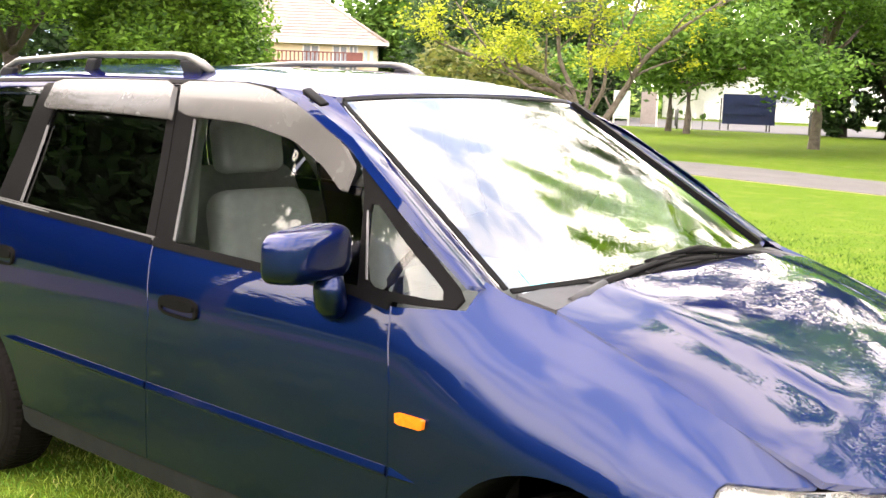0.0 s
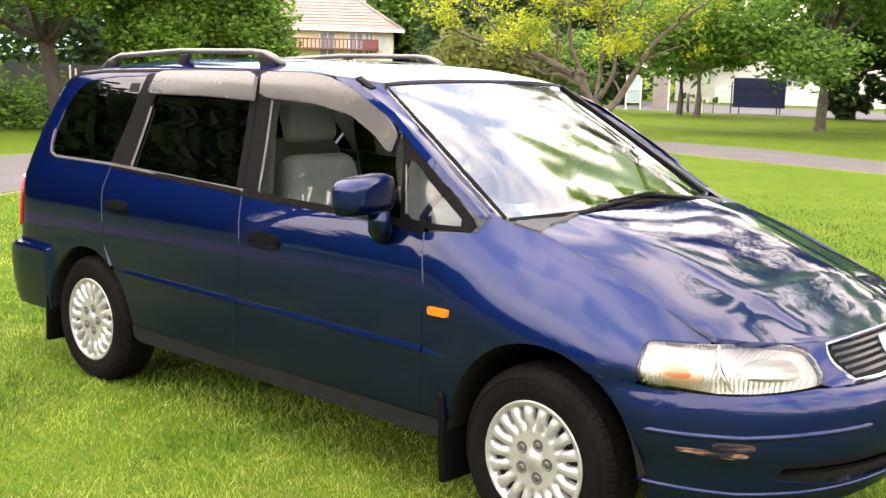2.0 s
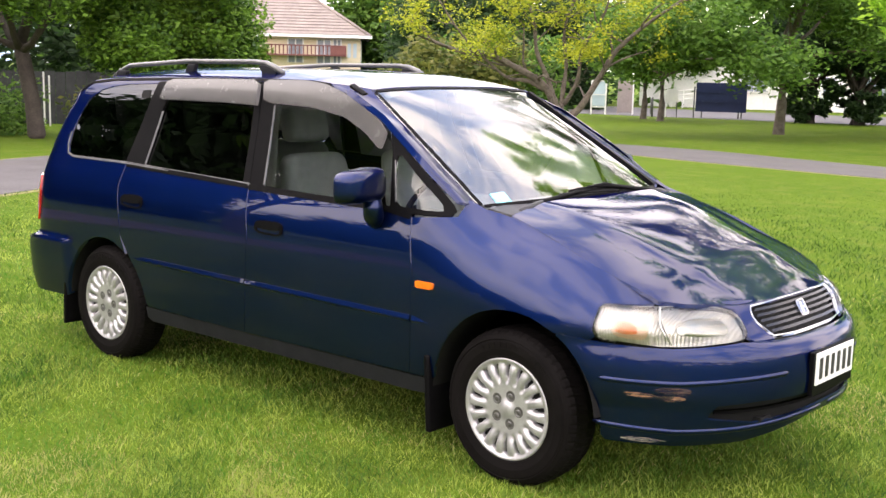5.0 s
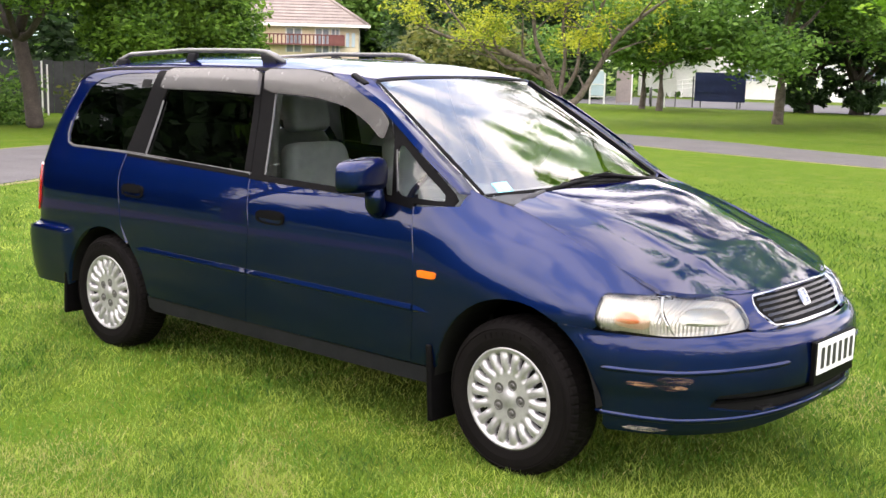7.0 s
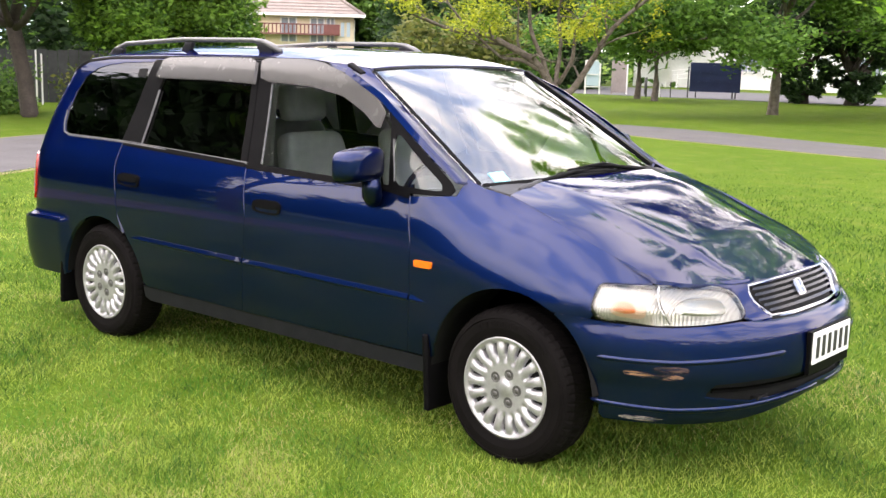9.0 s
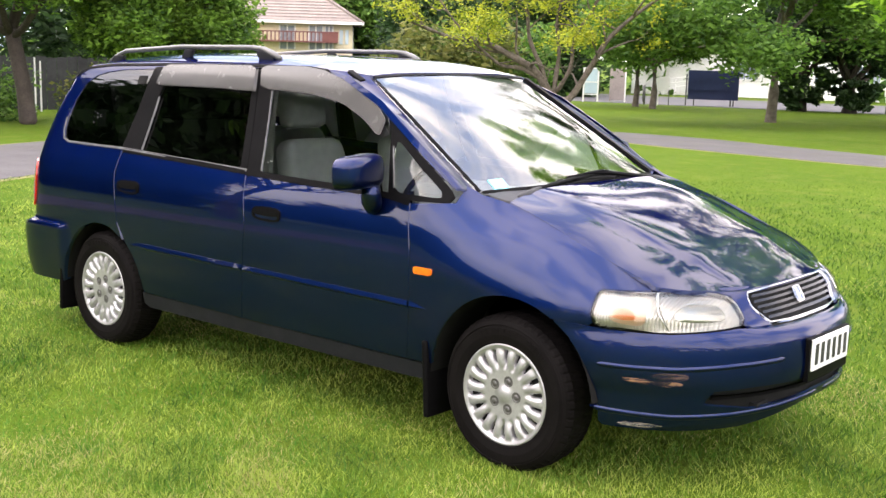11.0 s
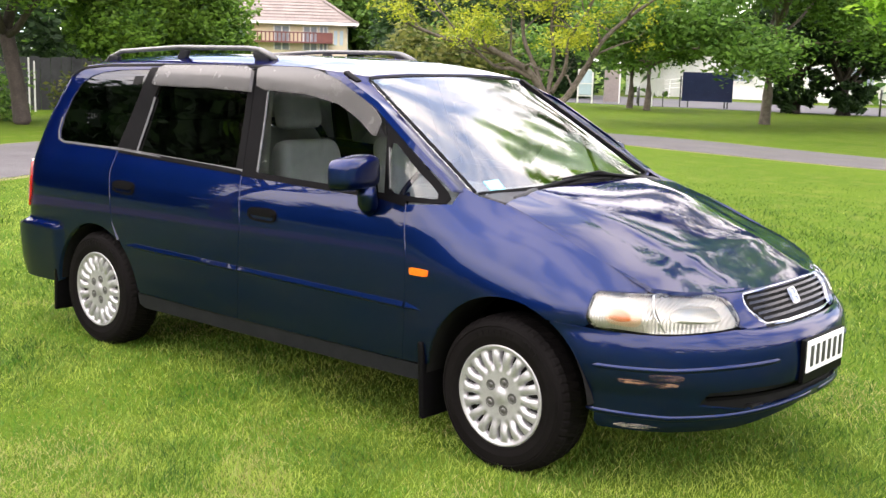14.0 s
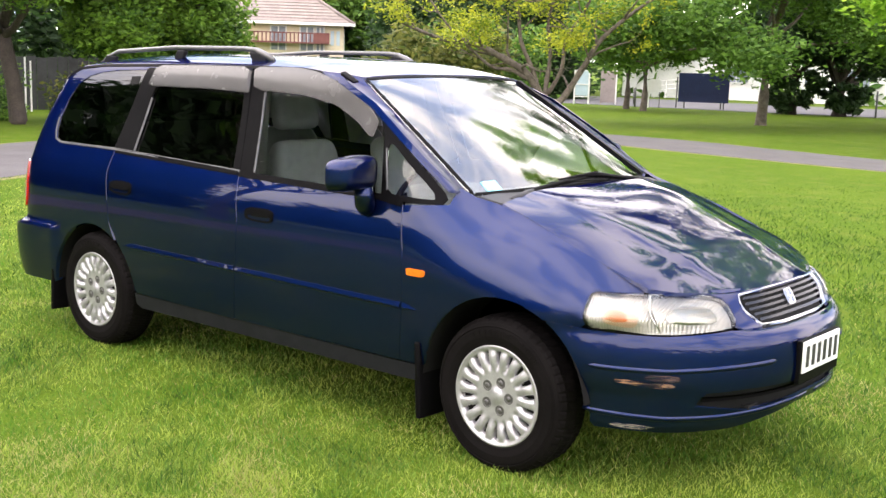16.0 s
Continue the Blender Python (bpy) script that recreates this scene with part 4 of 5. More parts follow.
# cowl and wipers
panel("cowl", [(1.155, -.69), (1.15, 0), (1.155, .69), (1.275, .69), (1.262, .35), (1.27, 0), (1.262, -.35), (1.275, -.69)][::-1], lambda x, y: (x, y, 1.075 + .012 * (1 - (y / .69) ** 2) - .15 * (x - 1.2)), COWL, van, step=.08, thick=.02)
# Black sheet laid over the cowl as painted shade between wipers and bonnet.
panel("cowl_shade", [(1.165, -.42), (1.165, .60), (1.262, .60), (1.262, -.42)], lambda x, y: (x, y, 1.084 + .010 * (1 - (y / .69) ** 2) - .13 * (x - 1.2)), BLACK, van, "near-black sheet painting the shade under the wipers", step=.08, thick=.01)
for s, lift in ((-1, 0.0), (1, .010)):
    arm = [(1.252, s * .585, 1.060), (1.252, s * .53, 1.076), (1.238, s * .40, 1.098), (1.222, s * .15, 1.118 + lift), (1.214, s * .02, 1.122 + lift)]
    w = part("wiper", tube(bmesh.new(), arm[1:], [.015, .012, .009, .007], 8), TRIM, van, "black windscreen wiper")
    part("arm_head", tube(bmesh.new(), [arm[0], arm[1], Vector(arm[1]).lerp(Vector(arm[2]), .75)], [.020, .019, .014], 10), COWL, w, "grey wiper arm head")
    blade = [(1.232, s * .40, 1.082 + lift), (1.215, s * .10, 1.100 + lift), (1.212, -s * .26, 1.104 + lift)]
    part("wiper_blade", tube(bmesh.new(), blade, [.007, .010, .007], 6), BLACK, w)
    part("wiper_frame", tube(bmesh.new(), [Vector(blade[0]).lerp(Vector(blade[1]), .3) + Vector((0, 0, .012)), Vector(blade[1]) + Vector((-.002, 0, .030)), Vector(blade[1]).lerp(Vector(blade[2]), .8) + Vector((0, 0, .012))], [.006, .009, .006], 6), TRIM, w)
    for k in (.25, .75):
        q = Vector(blade[0]).lerp(Vector(blade[2]), k)
        part("blade_yoke", tube(bmesh.new(), [q + Vector((0, -.05, .004)), q + Vector((-.002, 0, .020)), q + Vector((0, .05, .004))], [.004, .007, .004], 6), BLACK, w)

# inside
dash = part("dashboard", box(bmesh.new(), (.70, -.68, .62), (1.16, .68, 1.03), .06), DASH, van, "grey dashboard")
boxed("binnacle", (.62, -.56, .93), (.86, -.20, 1.075), DASH, dash, bevel=.04)
b = bmesh.new()
tor = [Vector((0, .185 * math.cos(a), .185 * math.sin(a))) for a in (2 * math.pi * k / 28 for k in range(29))]
tube(b, tor, [.014] * 29, 8)
bmesh.ops.transform(b, matrix=pose(.56, -.37, .98, 0, 24, 0), verts=b.verts)
wheel_ob = part("steering_wheel", b, TRIM, van, "black steering wheel")
b = box(bmesh.new(), (-.02, -.165, -.05), (.02, .165, .05), .018)
bmesh.ops.transform(b, matrix=pose(.58, -.37, .98, 0, 24, 0), verts=b.verts)
part("spoke", b, TRIM, wheel_ob)


def seat(x, y, wide=.50):
    s = new("seat")
    s.location = (x, y, .40)
    tagged(s, "grey fabric car seat with headrest")
    part("cushion", box(bmesh.new(), (-.25, -wide / 2, .10), (.27, wide / 2, .28), .07, seg=4), FABRIC, s)
    b = box(bmesh.new(), (-.08, -wide / 2 + .02, 0), (.08, wide / 2 - .02, .60), .075, seg=4)
    for v in b.verts:
        v.co.y *= 1 - .22 * max(v.co.z - .3, 0) / .3
        v.co.x += .05 * (abs(v.co.y) / (wide / 2)) ** 3
    bmesh.ops.transform(b, matrix=pose(-.25, 0, .22, 0, -14, 0), verts=b.verts)
    part("backrest", b, FABRIC, s)
    for k in ([0] if wide < .7 else [-.33, .33]):
        b = box(bmesh.new(), (-.055, -.135, 0), (.055, .135, .20), .052, seg=4)
        bmesh.ops.transform(b, matrix=pose(-.41, k, .86, 0, -10, 0), verts=b.verts)
        part("headrest", b, FABRIC, s)
    s.parent = van


for y in (-.37, .37):
    seat(.10, y)
seat(-.78, 0, 1.25)
seat(-1.45, 0, 1.15)
b = box(bmesh.new(), (-.02, -.11, -.03), (.01, .11, .03), .012)
bmesh.ops.transform(b, matrix=pose(.50, 0, 1.46), verts=b.verts)
part("rear_view_mirror", b, TRIM, van)
for s in (-1, 1):
    part("centre_pillar", tube(bmesh.new(), [(-.20, s * .74, 1.06), (-.26, s * .66, 1.35), (-.28, s * .60, 1.55)], [.05, .045, .04], 8), LINING, van)


# ---- trees ----
def crown_mesh(name, clumps, per, leaf, spread, seed, material, parent, droop=0.0, flat=.6):
    """A crown of many small leaves, gathered in clumps: (x, y, z, size)."""
    rng = np.random.default_rng(seed)
    c = np.array(clumps)
    n = len(c) * per
    centre = np.repeat(c[:, :3], per, axis=0)
    size = np.repeat(c[:, 3], per)[:, None] * spread
    d = rng.normal(size=(n, 3))
    d /= np.linalg.norm(d, axis=1)[:, None]
    pos = centre + d * size * rng.random((n, 1)) ** .45 * np.array([1, 1, flat])
    pos[:, 2] -= droop * rng.random(n) * size[:, 0]
    u = rng.normal(size=(n, 3)) * np.array([1, 1, .45])
    u /= np.linalg.norm(u, axis=1)[:, None]
    v = np.cross(u, rng.normal(size=(n, 3)))
    v /= np.linalg.norm(v, axis=1)[:, None]
    l = leaf * (.6 + .8 * rng.random((n, 1)))
    quad = np.stack([pos - u * l, pos - v * l * .45, pos + u * l, pos + v * l * .45], axis=1).reshape(-1, 3)
    me = bpy.data.meshes.new(name)
    me.vertices.add(n * 4)
    me.vertices.foreach_set("co", quad.ravel())
    me.loops.add(n * 4)
    me.loops.foreach_set("vertex_index", np.arange(n * 4))
    me.polygons.add(n)
    me.polygons.foreach_set("loop_start", np.arange(n) * 4)
    me.update(calc_edges=True)
    me.materials.append(material)
    ob = new(name, me)
    ob.parent = parent
    return ob


def limb(bm, start, heading, length, radius, rng, depth, ends, twist=.13):
    """A branch that forks into finer ones; ends collects the tips."""
    pts, radii, p, h = [start], [radius], Vector(start), Vector(heading).normalized()
    for k in range(4):
        h = (h + Vector((rng.normal(0, twist), rng.normal(0, twist), rng.normal(.02, twist * .62)))).normalized()
        p = p + h * length / 4
        pts.append(p.copy())
        radii.append(radius * (1 - .16 * (k + 1)))
        if depth <= 1:
            ends.append(p.copy())
    tube(bm, pts, radii, 7 if depth > 1 else 5)
    if depth == 0:
        return
    for k in range(3 if depth > 1 else 2):
        a = rng.uniform(0, 2 * math.pi)
        side = Vector((math.cos(a), math.sin(a), rng.uniform(-.05, .5)))
        limb(bm, pts[-1 - (k % 2)], h * .8 + side * .8, length * rng.uniform(.6, .8), radii[-1] * .72, rng, depth - 1, ends, twist)


def tree(name, label, at, height, fork, spread, material, bark, seed, per=150, leaf=.11, trunk_r=.2, lean=(0, 0), stems=1, limbs=6, low=.0, droop=.3, clump=.8, tail=2, ivy=0, canopy=0.0, upper=0, shade=None, twist=.13, rise=0.0):
    """A trunk with limbs, and leaves in clumps round the limbs' tips. fork: height of the first limbs; spread: the crown's half width."""
    rng = np.random.default_rng(seed)
    z = ground_z(*at)
    t = thing(name, label, "tree", (at[0], at[1], z - .05))
    b = bmesh.new()
    ends = []
    for s in range(stems):
        base = Vector((.25 * s * math.cos(2.2 * s), .25 * s * math.sin(2.2 * s), 0))
        top = base + Vector((lean[0] + .3 * s, lean[1] - .2 * s, fork))
        tube(b, [base + Vector((0, 0, -.1)), base + Vector((0, 0, .12)), base.lerp(top, .4) + Vector((.03, .04, 0)), top], [trunk_r * 1.35, trunk_r * 1.08, trunk_r * .95, trunk_r * .88], 12)
        for k in range(limbs):
            a = 2 * math.pi * (k + .3 * rng.random()) / limbs + s
            up = rng.uniform(.25 + low, 1.3)
            limb(b, top - Vector((0, 0, rng.uniform(0, .25) * fork * .4)), (math.cos(a), math.sin(a), up), spread * rng.uniform(.42, .58), trunk_r * .5, rng, tail, ends, twist)
        limb(b, top, (.1, .05, 1), (height - fork) * .5, trunk_r * .7, rng, tail, ends, twist)
    bmesh.ops.recalc_face_normals(b, faces=b.faces)
    top_z = max(e.z for e in ends)
    for v in b.verts:
        if v.co.z > fork:
            v.co.z = fork + (v.co.z - fork) * (height - fork) / max(top_z - fork, .1) * .94
    clumps = []
    for e in ends:
        e.z = fork + (e.z - fork) * (height - fork) / max(top_z - fork, .1) * .94 if e.z > fork else e.z
        e.z = max(e.z, canopy + .5 * rng.random() + rise * max(e.x * .757 + e.y * .653, 0))
        clumps.append((e.x, e.y, e.z, clump * rng.uniform(.6, 1.25)))
    for k in range(ivy):
        a, h = rng.uniform(0, 2 * math.pi), rng.uniform(.35, fork + .6)
        clumps.append((math.cos(a) * (.5 + .5 * h), math.sin(a) * (.5 + .5 * h), h, .38))
    part("trunk", b, bark, t)
    crown_mesh("crown", clumps, per, leaf, 1.0, seed + 1, material, t, droop)
    # Treetops out of view, mirrored in the car; backlight is put into leaf colour.
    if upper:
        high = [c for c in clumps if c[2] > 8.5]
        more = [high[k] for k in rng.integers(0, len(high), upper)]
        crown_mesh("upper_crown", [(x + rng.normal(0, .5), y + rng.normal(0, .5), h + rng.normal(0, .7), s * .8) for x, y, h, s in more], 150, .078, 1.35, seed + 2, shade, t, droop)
    return t


tree("tree", "broad green tree with a bare lower trunk", (-20.4, 9.4), 8.5, 2.2, 4.4, LEAF, BARK_DARK, 3, trunk_r=.19, lean=(-.25, -.2), per=270, leaf=.075, clump=.85)
tree("tree", "bushy bright green tree behind the drive", (-20.6, 12.7), 8.0, 1.9, 3.0, LEAF, BARK_DARK, 5, trunk_r=.16, per=270, leaf=.075, clump=.85)
tree("tree", "low bushy green tree beside the taller ones", (-19.9, 13.8), 6.5, 1.1, 1.8, LEAF, BARK_DARK, 8, trunk_r=.12, per=150, leaf=.075, clump=.75, droop=.7, low=-.2)


def gnarled_tree(at, seed):
    """An old tree whose trunk forks low into crooked boughs, bare inside and leafy at the tips."""
    rng = np.random.default_rng(seed)
    t = thing("tree", "old open tree with crooked spreading boughs and yellow-green leaves", "tree", (at[0], at[1], ground_z(*at) - .05))
    across = Vector((.757, .653, 0))
    deep = Vector((-.653, .757, 0))
    boughs = (((0, -.1), (-.05, .7), (-.5, 1.5), (-1.2, 1.95), (-2.1, 2.35), (-3.0, 2.45), (-4.2, 2.9)),
              ((.05, -.1), (.25, .6), (.6, .95), (1.15, 1.85), (1.6, 2.6), (2.5, 3.4), (3.8, 4.3)),
              ((0, .5), (.05, 1.2), (.15, 2.1), (.05, 3.2), (.5, 4.6), (.4, 6.2)),
              ((-.15, .9), (-.35, 1.6), (-.75, 2.5), (-.9, 3.5), (-1.6, 4.8), (-2.2, 6.0)),
              ((-.5, 1.4), (-1.0, 1.65), (-1.5, 1.70), (-2.0, 2.05), (-2.9, 2.9), (-3.6, 3.9)),
              ((.1, 1.0), (.45, 1.7), (.55, 2.6), (1.1, 3.6), (1.4, 5.2)))
    b = bmesh.new()
    ends = []
    for n, line in enumerate(boughs):
        out = (0, .1, .5, -.5, .4, -.4)[n]
        pts = smooth_line([tuple(across * r + deep * (out * r * .5 + rng.normal(0, .06) + out * .2 * k) + Vector((0, 0, z))) for k, (r, z) in enumerate(line)], 4)
        thick = (.15, .13, .085, .085, .07, .07)[n]
        tube(b, pts, [thick * (1 - .72 * k / (len(pts) - 1)) * (1.5 if n < 2 and k == 0 else 1) * (1 + .08 * math.sin(k * 2.3 + n)) for k in range(len(pts))], 9)
        for k in range(9, len(pts), 2):
            a = rng.uniform(0, 2 * math.pi)
            limb(b, pts[k], (math.cos(a), math.sin(a), rng.uniform(.1, .9)), rng.uniform(.8, 1.5), thick * .32, rng, 2, ends, .36)
    bmesh.ops.recalc_face_normals(b, faces=b.faces)
    part("trunk", b, BARK, t)
    clumps = [(e.x, e.y, max(e.z, 2.35 + .4 * rng.random()), rng.uniform(.22, .5)) for e in ends if e.z > 1.9 and rng.random() < .75]
    crown_mesh("crown", clumps, 12, .058, 1.0, seed + 1, LEAF_YELLOW, t, .3)
    return t


gnarled_tree((-15.0, 22.7), 14)
tree("tree", "thick-trunked old street tree beyond the road", (-50.2, 75.5), 13, 4.6, 5.0, LEAF_MID, BARK_DARK, 61, trunk_r=.38, per=60, leaf=.22, clump=1.1)
tree("tree", "small green tree with a slim trunk", (-24.5, 43.0), 6.5, 2.0, 3.2, LEAF, BARK, 21, trunk_r=.15, per=220, leaf=.095, limbs=6)
tree("tree", "small green tree with a slim trunk", (-22.4, 41.0), 6.5, 2.0, 3.4, LEAF, BARK, 22, trunk_r=.15, per=220, leaf=.095, limbs=6)
# Upper leaves in a darker copy: their silhouette against the sky is painted.
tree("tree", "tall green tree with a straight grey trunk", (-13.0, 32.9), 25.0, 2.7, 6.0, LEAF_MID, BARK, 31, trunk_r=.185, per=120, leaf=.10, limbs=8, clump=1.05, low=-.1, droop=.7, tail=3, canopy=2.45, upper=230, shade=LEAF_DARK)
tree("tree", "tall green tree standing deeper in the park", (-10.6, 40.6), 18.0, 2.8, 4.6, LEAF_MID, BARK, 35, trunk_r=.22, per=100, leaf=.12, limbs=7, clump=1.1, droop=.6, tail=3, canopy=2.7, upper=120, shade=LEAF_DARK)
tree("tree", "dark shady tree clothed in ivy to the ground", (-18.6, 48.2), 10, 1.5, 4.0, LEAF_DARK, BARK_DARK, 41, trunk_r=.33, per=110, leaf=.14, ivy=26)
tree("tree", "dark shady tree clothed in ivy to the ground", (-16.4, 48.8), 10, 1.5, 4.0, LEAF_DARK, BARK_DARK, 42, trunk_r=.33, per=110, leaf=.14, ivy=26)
tree("tree", "green tree with long low boughs", (-3.4, 24.7), 22, 2.6, 6.4, LEAF_BACKLIT, BARK, 51, trunk_r=.3, per=150, leaf=.10, limbs=7, clump=.85, canopy=2.8, rise=1.3, upper=460, shade=LEAF_BACKLIT)
def thicket(name, label, boxes, material, seed, count, leaf, category="bushes"):
    rng = np.random.default_rng(seed)
    clumps = []
    for x0, y0, x1, y1, depth, h, *base in boxes:
        for _ in range(count):
            k, d = rng.random(), rng.normal(0, depth / 2)
            dx, dy = x1 - x0, y1 - y0
            l = math.hypot(dx, dy)
            x, y = x0 + dx * k - dy / l * d, y0 + dy * k + dx / l * d
            clumps.append((x, y, ground_z(x, y) + (base[0] if base else 0) + h * rng.random() ** .8 * (.75 + .25 * math.sin(k * 17 + h)), .5 + h * .12))
    ob = crown_mesh(name, clumps, 45, leaf, 1.0, seed, material, None, .2, .8)
    return tagged(ob, label, category, kind="stuff")


thicket("far_woods", "dense dark green trees far behind", [(-60, 62, -110, 20, 6, 13), (-110, 20, -115, -40, 8, 13), (-60, 62, 60, 105, 6, 13)], LEAF_MID, 71, 420, .45, "woods")
# Added, never in view: blocks the bright horizon that the doors would mirror.
thicket("far_woods", "dark tree belt added out of view to close the mirrored horizon", [(-110, -40, -30, -70, 8, 12), (-30, -70, 60, -60, 8, 12), (60, -60, 70, 100, 8, 12)], LEAF_DARK, 72, 300, .6, "woods")
thicket("shrubbery", "olive and russet bushes behind the yellow tree", [(-30.5, 32, -26.5, 35.5, 2, 3.6)], LEAF_RUSSET, 73, 200, .16)
thicket("shrubbery", "deep green bushes at the edge of the park", [(-33.5, 37, -29.5, 42.5, 2, 4.0)], LEAF_MID, 79, 150, .17)
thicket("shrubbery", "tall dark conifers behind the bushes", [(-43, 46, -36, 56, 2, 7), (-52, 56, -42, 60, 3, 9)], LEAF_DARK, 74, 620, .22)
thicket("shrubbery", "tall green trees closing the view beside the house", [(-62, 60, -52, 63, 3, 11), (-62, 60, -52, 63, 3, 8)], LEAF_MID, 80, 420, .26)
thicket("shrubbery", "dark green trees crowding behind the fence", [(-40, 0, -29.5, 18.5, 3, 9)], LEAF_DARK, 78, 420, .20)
thicket("hedge", "clipped green hedge by the drive", [(-26, 3.6, -22.1, 10.0, .8, 1.75)], LEAF_MID, 75, 420, .07, "hedge")
thicket("shrub", "loose yellow-green shrub against the dark fence", [(-26.5, 14.2, -25.0, 17.0, .6, 2.0)], LEAF_RUSSET, 76, 30, .10, "shrub")

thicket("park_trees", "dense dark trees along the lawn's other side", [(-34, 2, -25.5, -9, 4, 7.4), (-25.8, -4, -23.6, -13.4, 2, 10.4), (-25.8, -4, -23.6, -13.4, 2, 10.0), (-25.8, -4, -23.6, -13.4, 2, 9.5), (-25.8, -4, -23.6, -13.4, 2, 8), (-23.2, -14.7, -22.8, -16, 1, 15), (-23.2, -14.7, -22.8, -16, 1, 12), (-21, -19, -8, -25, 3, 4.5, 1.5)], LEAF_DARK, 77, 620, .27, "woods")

# ---- fences, signs and buildings ----

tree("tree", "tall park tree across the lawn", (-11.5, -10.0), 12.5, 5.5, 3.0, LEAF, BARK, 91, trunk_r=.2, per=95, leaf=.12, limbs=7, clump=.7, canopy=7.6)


def facing(x, y, turn=0.0):
    """A pose on the ground whose x axis runs across the view from the lawn's corner and whose y axis points away."""
    d = Vector((x - 4.06, y + 4.37)).normalized()
    return pose(x, y, ground_z(x, y), 0, 0, math.degrees(math.atan2(-d.x, d.y)) + turn)


def placed(name, label, category, m, group=""):
    t = thing(name, label, category, group=group)
    t.matrix_basis = m
    return t


# notice boards by the street
board = placed("billboard", "large navy blue board on dark posts, seen from behind", "sign", facing(-23.9, 49.6))
boxed("panel", (-1.28, 0, .33), (1.28, .06, 1.82), NAVY, board, bevel=.01)
for k in range(1, 3):
    boxed("rib", (-1.27, -.035, .33 + k * .48), (1.27, .0, .37 + k * .48), NAVY, board)
for x in (-1.36, -.95, .90, 1.05):
    boxed("post", (x - .035, .06, -.2), (x + .035, .13, 1.8 if abs(x) < 1.3 else 1.6), STEEL, board)
notice = placed("notice_board", "pale blue notice board in a white frame", "sign", facing(-29.9, 47.3))
boxed("panel", (-.33, 0, .45), (.33, .05, 1.75), PALE_BLUE, notice)
for x in (-.38, .38):
    boxed("post", (x - .045, -.02, -.2), (x + .045, .07, 1.80), WHITE, notice)
for z in (.40, 1.05, 1.78):
    boxed("rail", (-.38, -.03, z - .03), (.38, .0, z + .03), WHITE, notice)
back = placed("notice_board", "taupe board with a white post", "sign", facing(-29.4, 49.2))
boxed("panel", (-.36, 0, .1), (.36, .06, 1.8), TAUPE, back)
boxed("post", (.36, -.02, -.2), (.44, .07, 1.85), WHITE, back)
boxed("post", (-.44, -.02, -.2), (-.36, .07, 1.85), TAUPE, back)
small = placed("notice_board", "small white notice panel on slim posts", "sign", facing(-25.65, 47.3))
boxed("panel", (-.10, 0, .80), (.46, .04, 1.45), WHITE, small)
boxed("post", (-.16, -.01, -.2), (-.10, .05, 1.3), WHITE, small)
boxed("post", (.40, .04, -.2), (.45, .08, 1.3), STEEL, small)
for x, y, h in ((-29.2, 51.6, .9), (-26.4, 47.0, 1.0), (-15.1, 50.0, 1.25), (-19.6, 47.2, 1.15)):
    post = placed("bollard", "slim dark post at the lawn's edge", "post", facing(x, y), "posts along the lawn")
    part("shaft", tube(bmesh.new(), [(0, 0, -.2), (0, 0, h * .6), (0, 0, h)], [.05, .048, .045], 8), STEEL, post)

# long white building across the street
hall_m = pose(-39.5, 67.2, -.51, 0, 0, 17)
hall = placed("building", "long low white building with a plain roof across the street", "building", hall_m)
b = box(bmesh.new(), (0, 0, -.2), (62, 7, 3.3))
part("wall", b, WHITE, hall, smooth=False)
for k in range(31):
    boxed("batten", (k * 2 + .1, -.03, 0), (k * 2 + .16, 0, 3.2), WHITE, hall)
b = bmesh.new()
pts = [(-.6, -.7, 3.3), (62.6, -.7, 3.3), (62.6, 7.7, 3.3), (-.6, 7.7, 3.3), (3, 3.5, 5.0), (59, 3.5, 5.0)]
vs = [b.verts.new(p) for p in pts]
for f in ((0, 1, 5, 4), (1, 2, 5), (2, 3, 4, 5), (3, 0, 4), (3, 2, 1, 0)):
    b.faces.new([vs[i] for i in f])
part("roof", b, TAUPE, hall, smooth=False)
for x, w in ((7.2, 1.7), (12.6, .8), (15.2, 1.6), (19, 1.6), (23, 1.6), (30, 1.6), (36, 1.6)):
    win = boxed("window", (x, -.05, 1.25), (x + w, .02, 2.3), HOUSEGLASS, hall)
    for k in range(3):
        boxed("bar", (x + w * k / 2 - .03, -.09, 1.22), (x + w * k / 2 + .03, -.05, 2.33), WHITE, win)
    boxed("sill", (x - .08, -.14, 1.16), (x + w + .08, 0, 1.23), WHITE, win)
ramp_rail = placed("handrail", "white timber ramp rail beside the building", "railing", pose(-37.2, 66.2, -.51, 0, 0, 17))
for k in range(5):
    boxed("post", (k * .8 - .04, -.04, 0), (k * .8 + .04, .04, 1.0 + .12 * k), WHITE, ramp_rail)
for z in (.35, .65, .95):
    part("rail", tube(bmesh.new(), [(0, 0, z), (3.2, 0, z + .48)], [.04, .04], 6), WHITE, ramp_rail)

# two-storey house
house = placed("house", "cream two-storey house with a hipped tile roof and maroon balcony", "house", facing(-54.4, 50.2) @ pose(0, 0, -.41))
E0 = 4.72
part("wall", box(bmesh.new(), (-9.5, 0, -.3), (2.45, 8, E0)), CREAM, house, smooth=False)
b = bmesh.new()
vs = [b.verts.new(p) for p in ((-10.2, -.75, E0), (3.15, -.75, E0), (3.15, 8.75, E0), (-10.2, 8.75, E0), (-5.6, 4, E0 + 3.3), (-1.7, 4, E0 + 3.3))]
